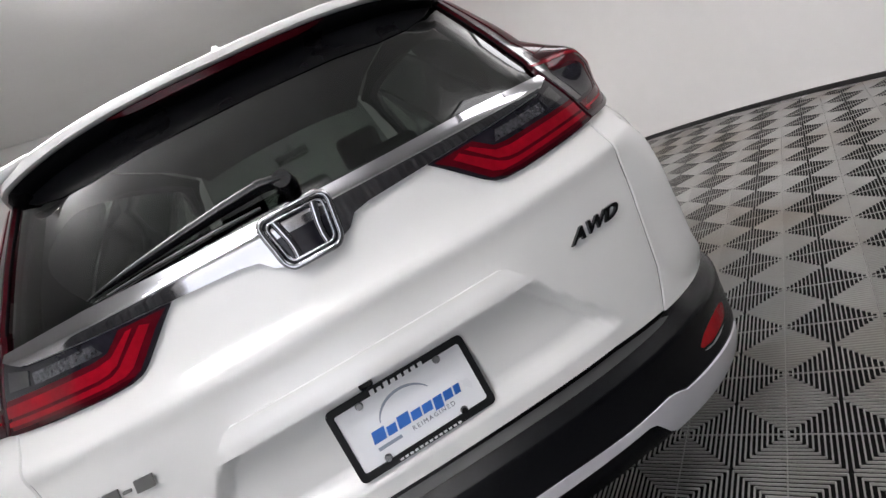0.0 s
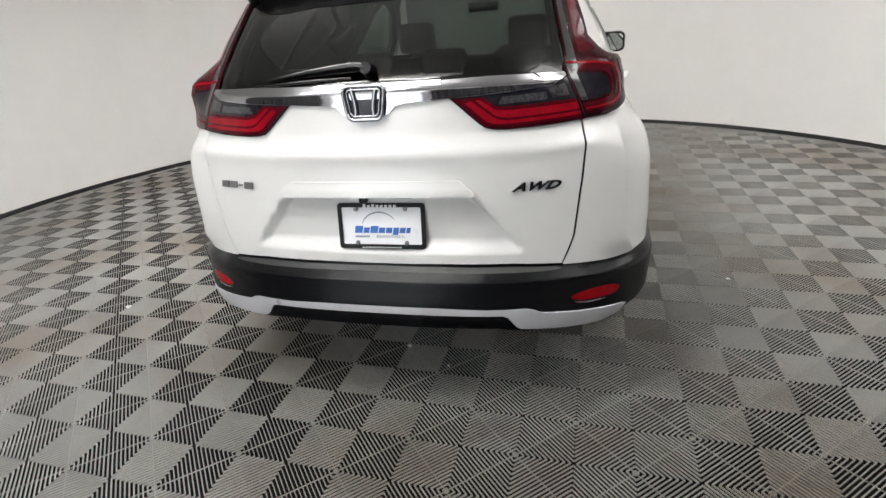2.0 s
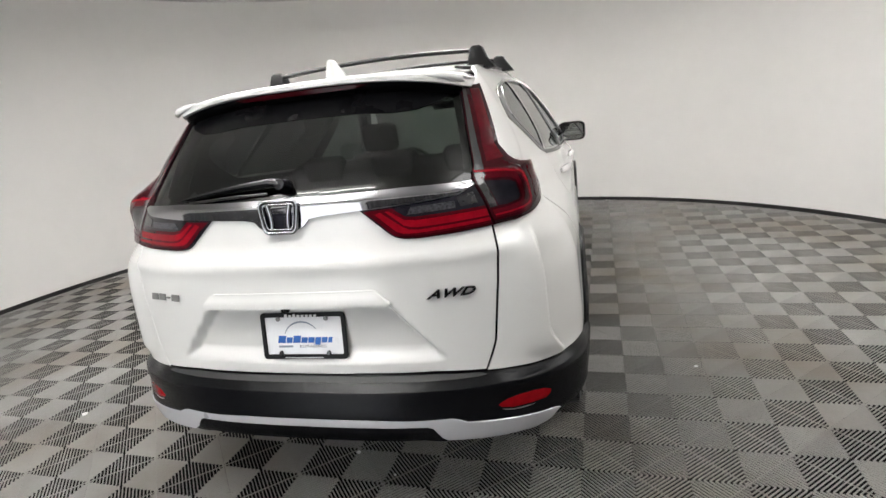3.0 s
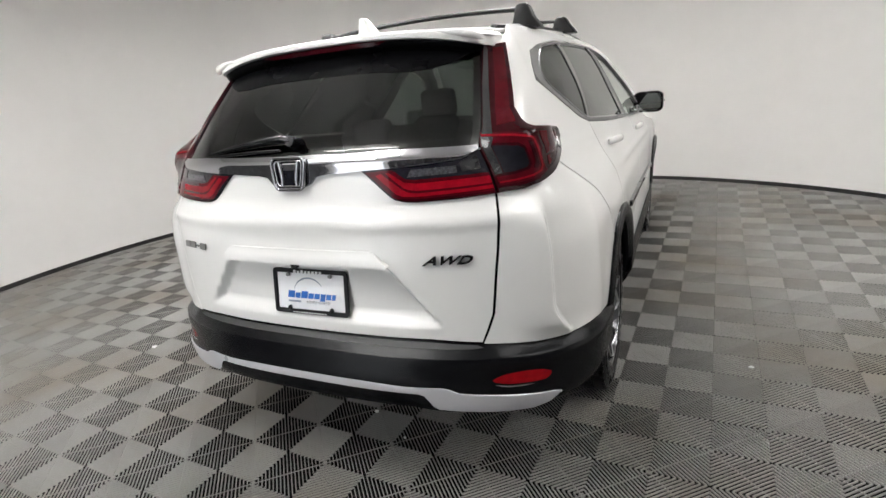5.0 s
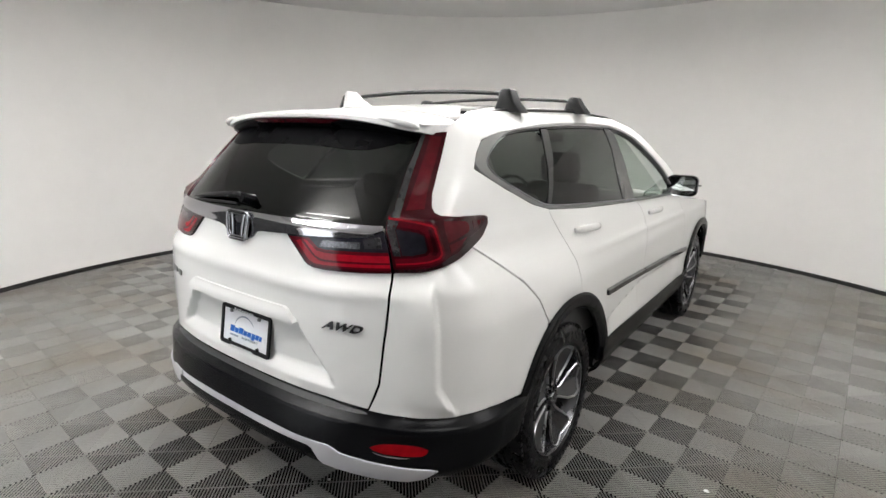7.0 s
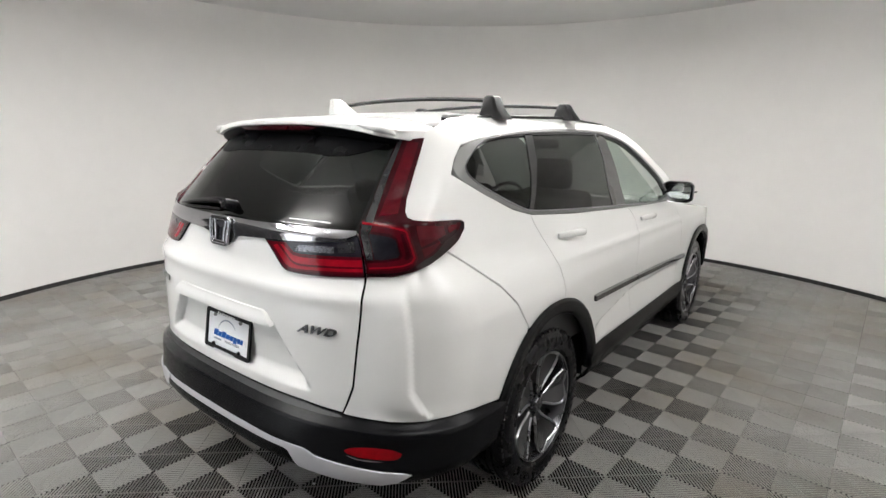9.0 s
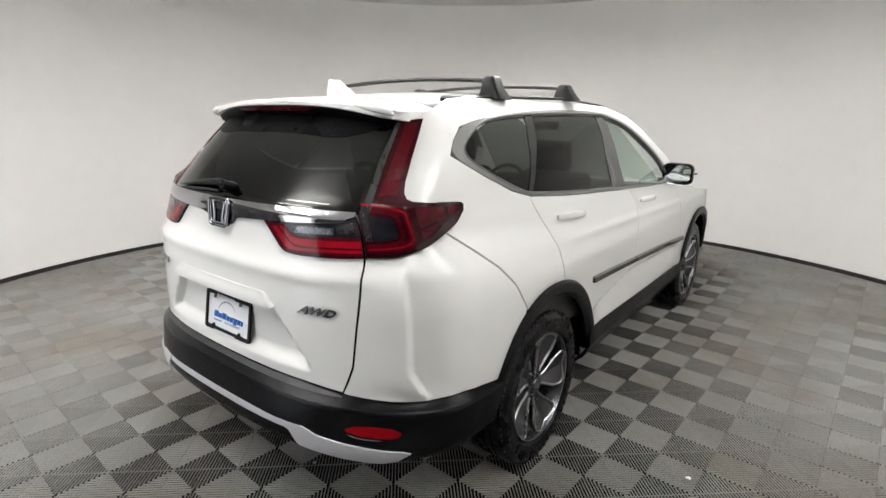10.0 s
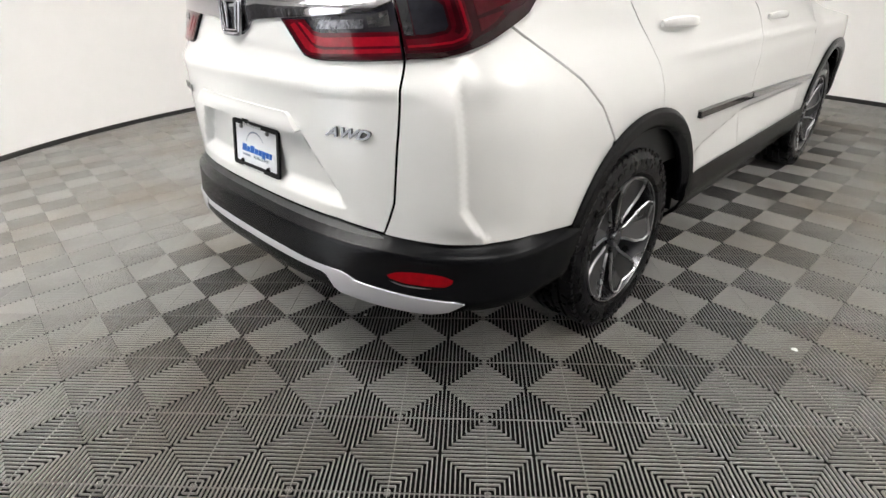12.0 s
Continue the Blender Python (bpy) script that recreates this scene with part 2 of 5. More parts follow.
def eased(keys, sigma=0.016):
    v = np.interp(ZT, ZK, keys)
    h = ZT[1] - ZT[0]
    k = np.exp(-0.5 * (np.arange(-20, 21) * h / sigma) ** 2)
    pad = np.r_[v[0] + (np.arange(-20, 0)) * (v[1] - v[0]), v, v[-1] + (np.arange(1, 21)) * (v[-1] - v[-2])]
    return np.convolve(pad, k / k.sum(), "valid")


YR, WC, W0, DD = (eased(k) for k in (YRK, WCK, W0K, DK))
ST = np.linspace(0, 1, 161)
TX, TY = np.zeros((len(ZT), len(ST))), np.zeros((len(ZT), len(ST)))
for j in range(len(ZT)):
    f = 1 - (1 - np.linspace(0, 1, 241)) ** 2
    px, py = WC[j] * f, YR[j] + DD[j] * (1 - np.sqrt(np.maximum(0, 1 - f ** 3)))
    ln = np.r_[0, np.cumsum(np.hypot(np.diff(px), np.diff(py)))]
    TX[j], TY[j] = np.interp(ST * ln[-1], ln, px), np.interp(ST * ln[-1], ln, py)
REAR_AXLE, FRONT_AXLE, AXLE_Z, ARCH_Z = 1.0, 3.66, 0.362, 0.375


def side_s(y, z):
    """The s of a place on the flank."""
    return 1 + y - np.interp(z, ZT, YR) - np.interp(z, ZT, DD)


def bell(v, mid, width):
    return np.exp(-((v - mid) / width) ** 2)


def step(a, b, v):
    t = np.clip((v - a) / (b - a), 0, 1)
    return t * t * (3 - 2 * t)


def relief(s, z, x, y):
    """The pressed shapes of the panels, in metres outward."""
    a = np.abs(s)
    ax = np.abs(x)
    d = np.zeros_like(z)
    rear = a < 1
    # the recess round the number plate
    half = 0.335 + (0.905 - z) * 0.85
    inside = step(0.0, 0.035, half - ax) * step(0.908, 0.890, z) * step(0.684, 0.735, z)
    d -= np.where(rear, 0.034 * inside, 0)
    # shoulder line across the tailgate
    d += np.where(rear, 0.006 * bell(z, 1.035, 0.022), 0) * step(0.72, 0.60, a)
    # corner ridge with its flute
    fade = step(0.60, 0.68, z) * step(1.09, 0.98, z)
    sc = 0.742 + 0.06 * np.clip((0.75 - z) / 0.12, 0, 1) ** 2
    d += fade * 0.020 * (step(sc - 0.14, sc, a) * step(sc + 0.020, sc, a) - 0.45 * step(sc, sc + 0.020, a) * step(sc + 0.24, sc + 0.05, a))
    # wheel arch bulges
    for ya in (REAR_AXLE, FRONT_AXLE):
        r = np.hypot(y - ya, z - ARCH_Z)
        d += np.where(a > 0.9, 0.006 * bell(r, 0.50, 0.07) * step(0.35, 0.5, z), 0)
    # door scallop
    zc = np.interp(y, [1.45, 2.05, 3.2], [0.600, 0.688, 0.652])
    along = step(1.42, 1.62, y) * step(3.2, 2.9, y)
    d += np.where(a > 1, along * 0.034 * (-step(zc + 0.014, zc - 0.016, z) * np.clip((z - 0.500) / 0.17, 0, 1)), 0)
    # shoulder crease along the flank
    d += np.where(a > 1, 0.006 * bell(z, 1.015 - 0.02 * (y - 1.5), 0.02) * step(1.0, 1.5, y), 0)
    return d


def shell0(s, z):
    s, z = np.asarray(s, float), np.asarray(z, float)
    a = np.abs(s)
    fz = np.clip((z - ZT[0]) / (ZT[1] - ZT[0]), 0, len(ZT) - 1.001)
    j = fz.astype(int)
    tz = fz - j
    fs = np.clip(a, 0, 1) * (len(ST) - 1)
    i = np.minimum(fs.astype(int), len(ST) - 2)
    ts = fs - i

    def bi(T):
        return (T[j, i] * (1 - ts) + T[j, i + 1] * ts) * (1 - tz) + (T[j + 1, i] * (1 - ts) + T[j + 1, i + 1] * ts) * tz
    x, y = bi(TX), bi(TY)
    yc = np.interp(z, ZT, YR) + np.interp(z, ZT, DD)
    w0, wc = np.interp(z, ZT, W0), np.interp(z, ZT, WC)
    ys = yc + (a - 1)
    g = np.maximum(0, (1.3 - ys) / np.maximum(0.2, 1.3 - yc))
    xs = w0 - (w0 - wc) * g * g
    xs = xs * (1 - 0.30 * np.clip((ys - 3.75) / 0.85, 0, 1.2) ** 2.2)
    x, y = np.where(a > 1, xs, x), np.where(a > 1, ys, y)
    # the flank draws in behind the tail lamp
    x = x - (0.042 * bell(z, 1.14, 0.09) + 0.016 * bell(z, 1.24, 0.07)) * step(0.20, 0.44, y) * step(1.60, 0.58, y)
    return np.sign(s) * x, y


def shell(s, z, lift=0.0):
    """Places on the body, raised by lift along the outward normal; also those normals."""
    s, z = np.asarray(s, float), np.asarray(z, float)

    def at(s, z):
        x, y = shell0(s, z)
        return np.stack([x, y, z], -1)
    e = 0.004
    n = np.cross(at(s + e, z) - at(s - e, z), at(s, z + e) - at(s, z - e))
    n /= np.linalg.norm(n, axis=-1, keepdims=True) + 1e-12
    p = at(s, z)
    d = relief(s, z, p[..., 0], p[..., 1]) + lift
    return p + n * np.asarray(d)[..., None], n


def skin(u, v, lift=0.0):
    """Places on the lifted, pressed surface with its true normals."""
    def at(a, b):
        return shell(a, b, lift(a, b) if callable(lift) else lift)[0]
    e = 0.003
    n = np.cross(at(u + e, v) - at(u - e, v), at(u, v + e) - at(u, v - e))
    n /= np.linalg.norm(n, axis=-1, keepdims=True) + 1e-12
    return at(u, v), n


from mathutils.geometry import delaunay_2d_cdt


def inside_poly(pts, poly):
    pts, poly = np.asarray(pts), np.asarray(poly)
    x, y = pts[:, 0], pts[:, 1]
    r = np.zeros(len(pts), bool)
    x0, y0 = poly[:, 0], poly[:, 1]
    x1, y1 = np.roll(x0, -1), np.roll(y0, -1)
    for a, b, c, d in zip(x0, y0, x1, y1):
        if b != d:
            r ^= ((b > y) != (d > y)) & (x < (c - a) * (y - b) / (d - b) + a)
    return r


def chaikin(pts, times=2):
    """Rounds the corners of a closed outline."""
    for _ in range(times):
        out = []
        for p, q in zip(pts, pts[1:] + pts[:1]):
            out += [(0.72 * p[0] + 0.28 * q[0], 0.72 * p[1] + 0.28 * q[1]), (0.28 * p[0] + 0.72 * q[0], 0.28 * p[1] + 0.72 * q[1])]
        pts = out
    return pts


def dense(poly, res):
    out = []
    for p, q in zip(poly, list(poly[1:]) + [poly[0]]):
        n = max(1, int(math.ceil(math.hypot(q[0] - p[0], q[1] - p[1]) / res)))
        out += [(p[0] + (q[0] - p[0]) * k / n, p[1] + (q[1] - p[1]) * k / n) for k in range(n)]
    return out


def shrink(poly, d):
    """Moves a closed outline inward by d."""
    if not d:
        return list(poly)
    P = np.array(poly)
    area = 0.5 * np.sum(P[:, 0] * np.roll(P[:, 1], -1) - P[:, 1] * np.roll(P[:, 0], -1))
    out = []
    for i in range(len(P)):
        e0, e1 = P[i] - P[i - 1], P[(i + 1) % len(P)] - P[i]
        e0, e1 = e0 / (np.hypot(*e0) + 1e-9), e1 / (np.hypot(*e1) + 1e-9)
        n = np.array([-(e0[1] + e1[1]), e0[0] + e1[0]])
        n = n / max(0.5, np.hypot(*n))
        out.append(tuple(P[i] + n * d * (1 if area > 0 else -1)))
    return out


def sheet(name, outline, place, mat, parent, holes=(), thick=0.006, res=0.03, label="", rim=True):
    """A curved panel of even thickness: the outline and holes in two coordinates, set in space by place(u, v) -> points, normals."""
    loops = [dense(list(outline), res)] + [dense(list(h), res) for h in holes]
    pts, edges = [], []
    for lp in loops:
        k = len(pts)
        pts += lp
        edges += [(k + i, k + (i + 1) % len(lp)) for i in range(len(lp))]
    P = np.array(loops[0])
    gx, gy = np.meshgrid(np.arange(P[:, 0].min() + res * 0.37, P[:, 0].max(), res), np.arange(P[:, 1].min() + res * 0.41, P[:, 1].max(), res))
    gx = gx + (np.arange(gx.shape[0]) % 2)[:, None] * res * 0.5
    G = np.stack([gx.ravel(), gy.ravel()], -1)
    keep = inside_poly(G, loops[0])
    for h in loops[1:]:
        keep &= ~inside_poly(G, h)
    G = G[keep]
    B = np.array(pts)
    if len(G):
        dist = np.array([np.min((B[:, 0] - g[0]) ** 2 + (B[:, 1] - g[1]) ** 2) for g in G])
        G = G[dist > (0.45 * res) ** 2]
    allp = [Vector(p) for p in pts] + [Vector(g) for g in G]
    vs, _, fs, _, _, _ = delaunay_2d_cdt(allp, edges, [], 0, 1e-6)
    V = np.array([(v.x, v.y) for v in vs])
    F = np.array([f for f in fs if len(f) == 3])
    C = V[F].mean(1)
    keep = inside_poly(C, loops[0])
    for h in loops[1:]:
        keep &= ~inside_poly(C, h)
    F = F[keep]
    A, N = place(V[:, 0], V[:, 1])
    if np.sum(np.cross(A[F[:, 1]] - A[F[:, 0]], A[F[:, 2]] - A[F[:, 0]]) * N[F].mean(1)) < 0:
        F = F[:, ::-1]
    used = np.unique(F)
    back = -np.ones(len(V), int)
    back[used] = np.arange(len(used))
    F, A, N = back[F], A[used], N[used]
    n = len(A)
    verts, norms, faces = list(A), list(N), [tuple(f) for f in F]
    if thick:
        verts += list(A - N * thick)
        norms += list(-N)
        faces += [(f[2] + n, f[1] + n, f[0] + n) for f in F]
        seen = set()
        for f in F:
            seen.update(((f[0], f[1]), (f[1], f[2]), (f[2], f[0])))
        for a, b in seen:
            if (b, a) in seen:
                continue
            out = np.cross(A[b] - A[a], N[a])
            out = out / (np.linalg.norm(out) + 1e-12)
            k = len(verts)
            verts += [A[b], A[a], A[a] - N[a] * thick, A[b] - N[b] * thick]
            norms += [out * 0.8 + N[b] * 0.6, out * 0.8 + N[a] * 0.6, out, out]
            faces.append((k, k + 1, k + 2, k + 3))
    me = bpy.data.meshes.new(name)
    me.from_pydata([tuple(map(float, v)) for v in verts], [], [tuple(map(int, f)) for f in faces])
    me.update()
    for p in me.polygons:
        p.use_smooth = True
    me.normals_split_custom_set_from_vertices([tuple(map(float, q / (np.linalg.norm(q) + 1e-12))) for q in norms])
    me.materials.append(mat)
    ob = new(name, me)
    ob.parent = parent
    if label:
        ob["label"] = label
    return ob


def panel(name, outline, mat, parent, holes=(), lift=0.0, thick=0.006, res=0.03, gap=0.0, side=1, label=""):
    """A panel on the body's shell; side -1 mirrors it."""
    def place(u, v):
        p, n = skin(u, v, lift)
        return p * np.array([side, 1, 1]), n * np.array([side, 1, 1])
    return sheet(name, shrink(outline, gap), place, mat, parent, [shrink(h, -gap) for h in holes], thick, res, label)


def arc_s(ya, r, a0, a1, n=16, zc=ARCH_Z):
    """A wheel arch in shell coordinates; angles in degrees from the rear horizon, over the top."""
    out = []
    for k in range(n + 1):
        a = radians(a0 + (a1 - a0) * k / n)
        y, z = ya - r * math.cos(a), zc + r * math.sin(a)
        out.append((float(side_s(y, z)), z))
    return out


def yz(*pts):
    """Flank outline points given as (y, z)."""
    return [(float(side_s(y, z)), z) for y, z in pts]


# ---- the round studio ----
CX, CY, RADIUS, WALL_H = -0.2, 1.9, 4.46, 3.12


def ring_wall(name, r0, r1, z0, z1, mat, n=160, label="", category="", top_round=0.0):
    verts, faces = [], []
    for k in range(n):
        a = k * math.tau / n
        for r, z in ((r0, z0), (r0, z1 - top_round), (r0 + top_round, z1), (r1, z1), (r1, z0)):
            verts.append((CX + r * math.cos(a), CY + r * math.sin(a), z))
    for k in range(n):
        q, w = 5 * k, 5 * ((k + 1) % n)
        for i in range(5):
            faces.append((q + i, q + (i + 1) % 5, w + (i + 1) % 5, w + i))
    return tagged(raw(name, verts, faces, mat), label, category, kind="structure")


def disc(name, r, z0, z1, mat, label, category, n=160):
    bm = bmesh.new()
    bmesh.ops.create_cone(bm, cap_ends=True, segments=n, radius1=r, radius2=r, depth=z1 - z0, matrix=Matrix.Translation((CX, CY, (z0 + z1) / 2)))
    return tagged(part(name, bm, mat), label, category, kind="structure")


ring_wall("wall_round", RADIUS, RADIUS + 0.12, -0.02, WALL_H, WALL, label="curved seamless warm white painted studio wall", category="wall")
ring_wall("baseboard", RADIUS - 0.014, RADIUS - 0.001, 0.0, 0.042, BASE, label="black rubber baseboard along the curved wall", category="baseboard", top_round=0.004)
disc("ceiling", RADIUS + 0.12, WALL_H + 0.004, WALL_H + 0.10, CEIL, "flat matt pale grey painted studio ceiling", "ceiling")
floor = disc("floor", RADIUS + 0.12, -0.07, -0.0205, SUBFLOOR, "dark subfloor under grey ribbed interlocking floor tiles", "floor")


def light_panel(h, w, mat):
    """A hung light panel, 2h by 2w, added out of view for light."""
    top = empty("light_panel", "large white LED light panel hung unseen under the ceiling as added light", "ceiling light", "LED panels over the car")
    bm = bmesh.new()
    for x0, x1, y0, y1 in ((-h, h, -w, 0.03 - w), (-h, h, w - 0.03, w), (-h, 0.03 - h, 0.03 - w, w - 0.03), (h - 0.03, h, 0.03 - w, w - 0.03)):
        box(bm, x0, x1, y0, y1, -0.06, 0.0, 0.004)
    part("frame", bm, LIGHT_FRAME, top, "white metal frame")
    for x in (0.2 - h, h - 0.2):
        for y in (0.015 - w, w - 0.015):
            bm = bmesh.new()
            tube(bm, [(x, y, -0.002), (x, y, 0.242)], 0.004, 6)
            part("rod", bm, GREY_METAL, top)
    bm = bmesh.new()
    box(bm, 0.033 - h, h - 0.033, 0.033 - w, w - 0.033, -0.055, -0.01, 0.01)
    part("diffuser", bm, mat, top, "glowing white diffuser")
    return top


# panels kept out of view; the soft pair is added to fill the flank
for length, width, mat, places in ((0.65, 0.20, LED, ((-0.9, 1.0), (0.25, 2.6))), (0.65, 0.09, LED, ((-1.1, -1.6), (-0.6, -1.0))), (0.80, 0.34, LED_FILL, ((2.2, -0.3), (3.0, 1.5)))):
    light = light_panel(length, width, mat)
    light.matrix_basis = pose(*places[0], WALL_H - 0.24)
    for x, y in places[1:]:
        copy_thing(light, pose(x, y, WALL_H - 0.24))


def entrance_door(a, glass):
    """A frosted pane in a white frame, daylight behind it, set against the wall at the angle a."""
    top = empty("entrance_door", "closed frosted glass door with daylight behind it", "door")
    for x0, x1, z0, z1 in ((-0.58, -0.52, 0.0, 2.16), (0.52, 0.58, 0.0, 2.16), (-0.52, 0.52, 2.10, 2.16), (-0.52, 0.52, 0.0, 0.08)):
        bm = bmesh.new()
        box(bm, x0, x1, -0.03, 0.03, z0, z1, 0.004)
        part("frame", bm, LIGHT_FRAME, top, "white metal frame")
    bm = bmesh.new()
    box(bm, -0.517, 0.517, -0.01, 0.01, 0.083, 2.097, 0.002)
    part("pane", bm, glass, top, "daylit frosted pane")
    top.matrix_basis = pose(CX + 4.37 * math.cos(radians(a)), CY + 4.37 * math.sin(radians(a)), 0.0, 0, 0, a + 90)


entrance_door(262, DAYLIT)


def curtain(a0, a1):
    """An added dark curtain in folds along the wall between two angles."""
    verts, faces = [], []
    n = int((a1 - a0) * 3)
    for k in range(n + 1):
        a = radians(a0 + (a1 - a0) * k / n)
        w = 0.035 * math.sin(k * 1.3) + 0.012 * math.sin(k * 3.1)
        for r in (RADIUS - 0.10 + w, RADIUS - 0.085 + w):
            for z in (0.03, 2.45):
                verts.append((CX + r * math.cos(a), CY + r * math.sin(a), z))
    for k in range(n):
        q, w = 4 * k, 4 * k + 4
        faces += [(q, w, w + 1, q + 1), (q + 2, q + 3, w + 3, w + 2), (q + 1, w + 1, w + 3, q + 3), (q, q + 2, w + 2, w)]
    tagged(raw("curtain", verts, faces, ADDED_CURTAIN, angle=80), "unseen dark grey fabric curtain added to hold back light and darken reflections", "curtain", "entrance curtains")


# added out of view: they darken the chrome's reflections and the right floor's light
curtain(228, 253.5)
curtain(270.5, 332)

# ---- the car ----
car = empty("car", "pearl white compact SUV with black plastic cladding and roof bars", "car")
car.matrix_basis = pose(-0.015, 0, 0)


def mirrored(pts):
    """Closes a right-hand outline with its mirror image."""
    return list(pts) + [(-s, z) for s, z in reversed(pts) if abs(s) > 1e-6]


# tailgate skin
SEAM = [(0.548, 0.634), (0.566, 0.68), (0.584, 0.734), (0.604, 0.896), (0.626, 1.02), (0.636, 1.106), (0.640, 1.248)]
tailgate = panel("tailgate", mirrored([(0.0, 0.644), (0.2, 0.646), (0.4, 0.645)] + SEAM + [(0.3, 1.250)]), PAINT, car, gap=0.0072, res=0.012, thick=0.03)
# white corner of the rear bumper cover
CORNER = [(0.548, 0.634), (0.696, 0.622), (0.816, 0.621), (0.932, 0.622)] + arc_s(REAR_AXLE, 0.475, 27, 58, 6) + \
    yz((0.762, 0.821), (0.69, 0.93), (0.602, 1.016), (0.498, 1.10)) + [(0.944, 1.166), (0.80, 1.15), (0.636, 1.106), (0.626, 1.02), (0.604, 0.896), (0.584, 0.734), (0.566, 0.68)]
for side in (1, -1):
    panel("rear_bumper_corner", CORNER, PAINT, car, gap=0.0010, res=0.010, thick=0.015, side=side)

    # dark rubber seal in the joint beside the tailgate
    panel("seal", [(s - 0.010, z) for s, z in SEAM[:6]] + [(s + 0.010, z) for s, z in SEAM[:6][::-1]], GAP, car, lift=-0.005, thick=0.012, res=0.02, side=side)

# windows of the flank
GLASS_Q = chaikin(yz((0.636, 1.421), (0.700, 1.472), (0.833, 1.532), (0.965, 1.555), (1.228, 1.571), (1.10, 1.40), (0.988, 1.259), (0.93, 1.271), (0.751, 1.350)), 3)
GLASS_R = yz((1.295, 1.574), (1.70, 1.582), (2.083, 1.580), (2.015, 1.454), (1.845, 1.200), (1.40, 1.228), (1.010, 1.255))
GLASS_F = yz((2.200, 1.571), (2.375, 1.541), (2.542, 1.478), (2.781, 1.322), (2.84, 1.244), (2.86, 1.150), (2.45, 1.168), (2.027, 1.187))
OPENING = chaikin(yz((0.630, 1.421), (0.690, 1.474), (0.825, 1.536), (0.953, 1.559), (1.228, 1.576), (1.70, 1.587), (2.09, 1.585), (2.205, 1.576), (2.385, 1.546), (2.552, 1.483),
             (2.791, 1.325), (2.85, 1.246), (2.87, 1.146), (2.45, 1.163), (2.027, 1.182), (1.84, 1.194), (1.40, 1.222), (1.00, 1.248), (0.925, 1.266), (0.745, 1.346)), 3)
FRAME = yz((0.562, 1.421), (0.616, 1.475), (0.689, 1.526), (0.833, 1.553), (1.253, 1.592), (1.785, 1.607), (2.252, 1.598), (2.42, 1.562), (2.60, 1.495), (2.85, 1.330),
           (2.92, 1.22), (2.93, 1.135), (2.45, 1.148), (2.059, 1.168), (1.692, 1.190), (1.294, 1.212), (0.979, 1.236), (0.866, 1.266), (0.708, 1.338))
FRAME_Y = [(0.562, 1.421), (0.616, 1.475), (0.689, 1.526), (0.833, 1.553), (1.253, 1.592), (1.785, 1.607), (2.252, 1.598), (2.42, 1.562), (2.60, 1.495), (2.85, 1.330), (2.95, 1.22)]
# quarter panel and side frame in one pressing, up over the windows
QUARTER = [(0.640, 1.114), (0.80, 1.158), (0.944, 1.174)] + yz((0.503, 1.105), (0.607, 1.021), (0.694, 0.935), (0.766, 0.826)) + arc_s(REAR_AXLE, 0.475, 63, 100, 6) + \
    yz((1.092, 0.869), (1.088, 0.95), (1.080, 1.001), (1.03, 1.118), (0.985, 1.196), (0.979, 1.236), (0.866, 1.266), (0.708, 1.338)) + \
    yz(*FRAME_Y) + yz((3.12, 1.20), (3.02, 1.32), (2.76, 1.50), (2.60, 1.585), (2.40, 1.640), (1.6, 1.662), (0.95, 1.652), (0.72, 1.632)) + \
    [(0.90, 1.588), (0.80, 1.565), (0.744, 1.540), (0.70, 1.42), (0.66, 1.289), (0.640, 1.240)]
REAR_DOOR = yz((0.979, 1.236), (0.985, 1.196), (1.03, 1.118), (1.080, 1.001), (1.088, 0.95), (1.092, 0.869)) + arc_s(REAR_AXLE, 0.475, 101, 158, 10) + \
    yz((1.46, 0.50), (2.07, 0.49), (2.075, 0.62), (2.082, 0.758), (2.09, 0.863), (2.138, 0.989), (2.134, 1.08), (2.10, 1.13), (2.04, 1.170), (1.692, 1.190), (1.294, 1.212))
FRONT_DOOR = yz((2.059, 1.168), (2.04, 1.170), (2.10, 1.13), (2.134, 1.08), (2.138, 0.989), (2.09, 0.863), (2.082, 0.758), (2.075, 0.62), (2.07, 0.49), (3.02, 0.48)) + \
    yz((3.07, 0.62), (3.10, 0.80), (3.06, 1.0), (2.98, 1.13), (2.45, 1.148))
FENDER = yz((2.98, 1.13), (3.06, 1.0), (3.10, 0.80), (3.07, 0.62), (3.02, 0.48), (3.17, 0.47)) + arc_s(FRONT_AXLE, 0.475, 16, 172, 20) + yz((4.30, 0.62), (4.50, 0.70), (4.55, 0.88), (4.2, 0.955), (3.7, 1.02), (3.3, 1.065), (3.05, 1.12))
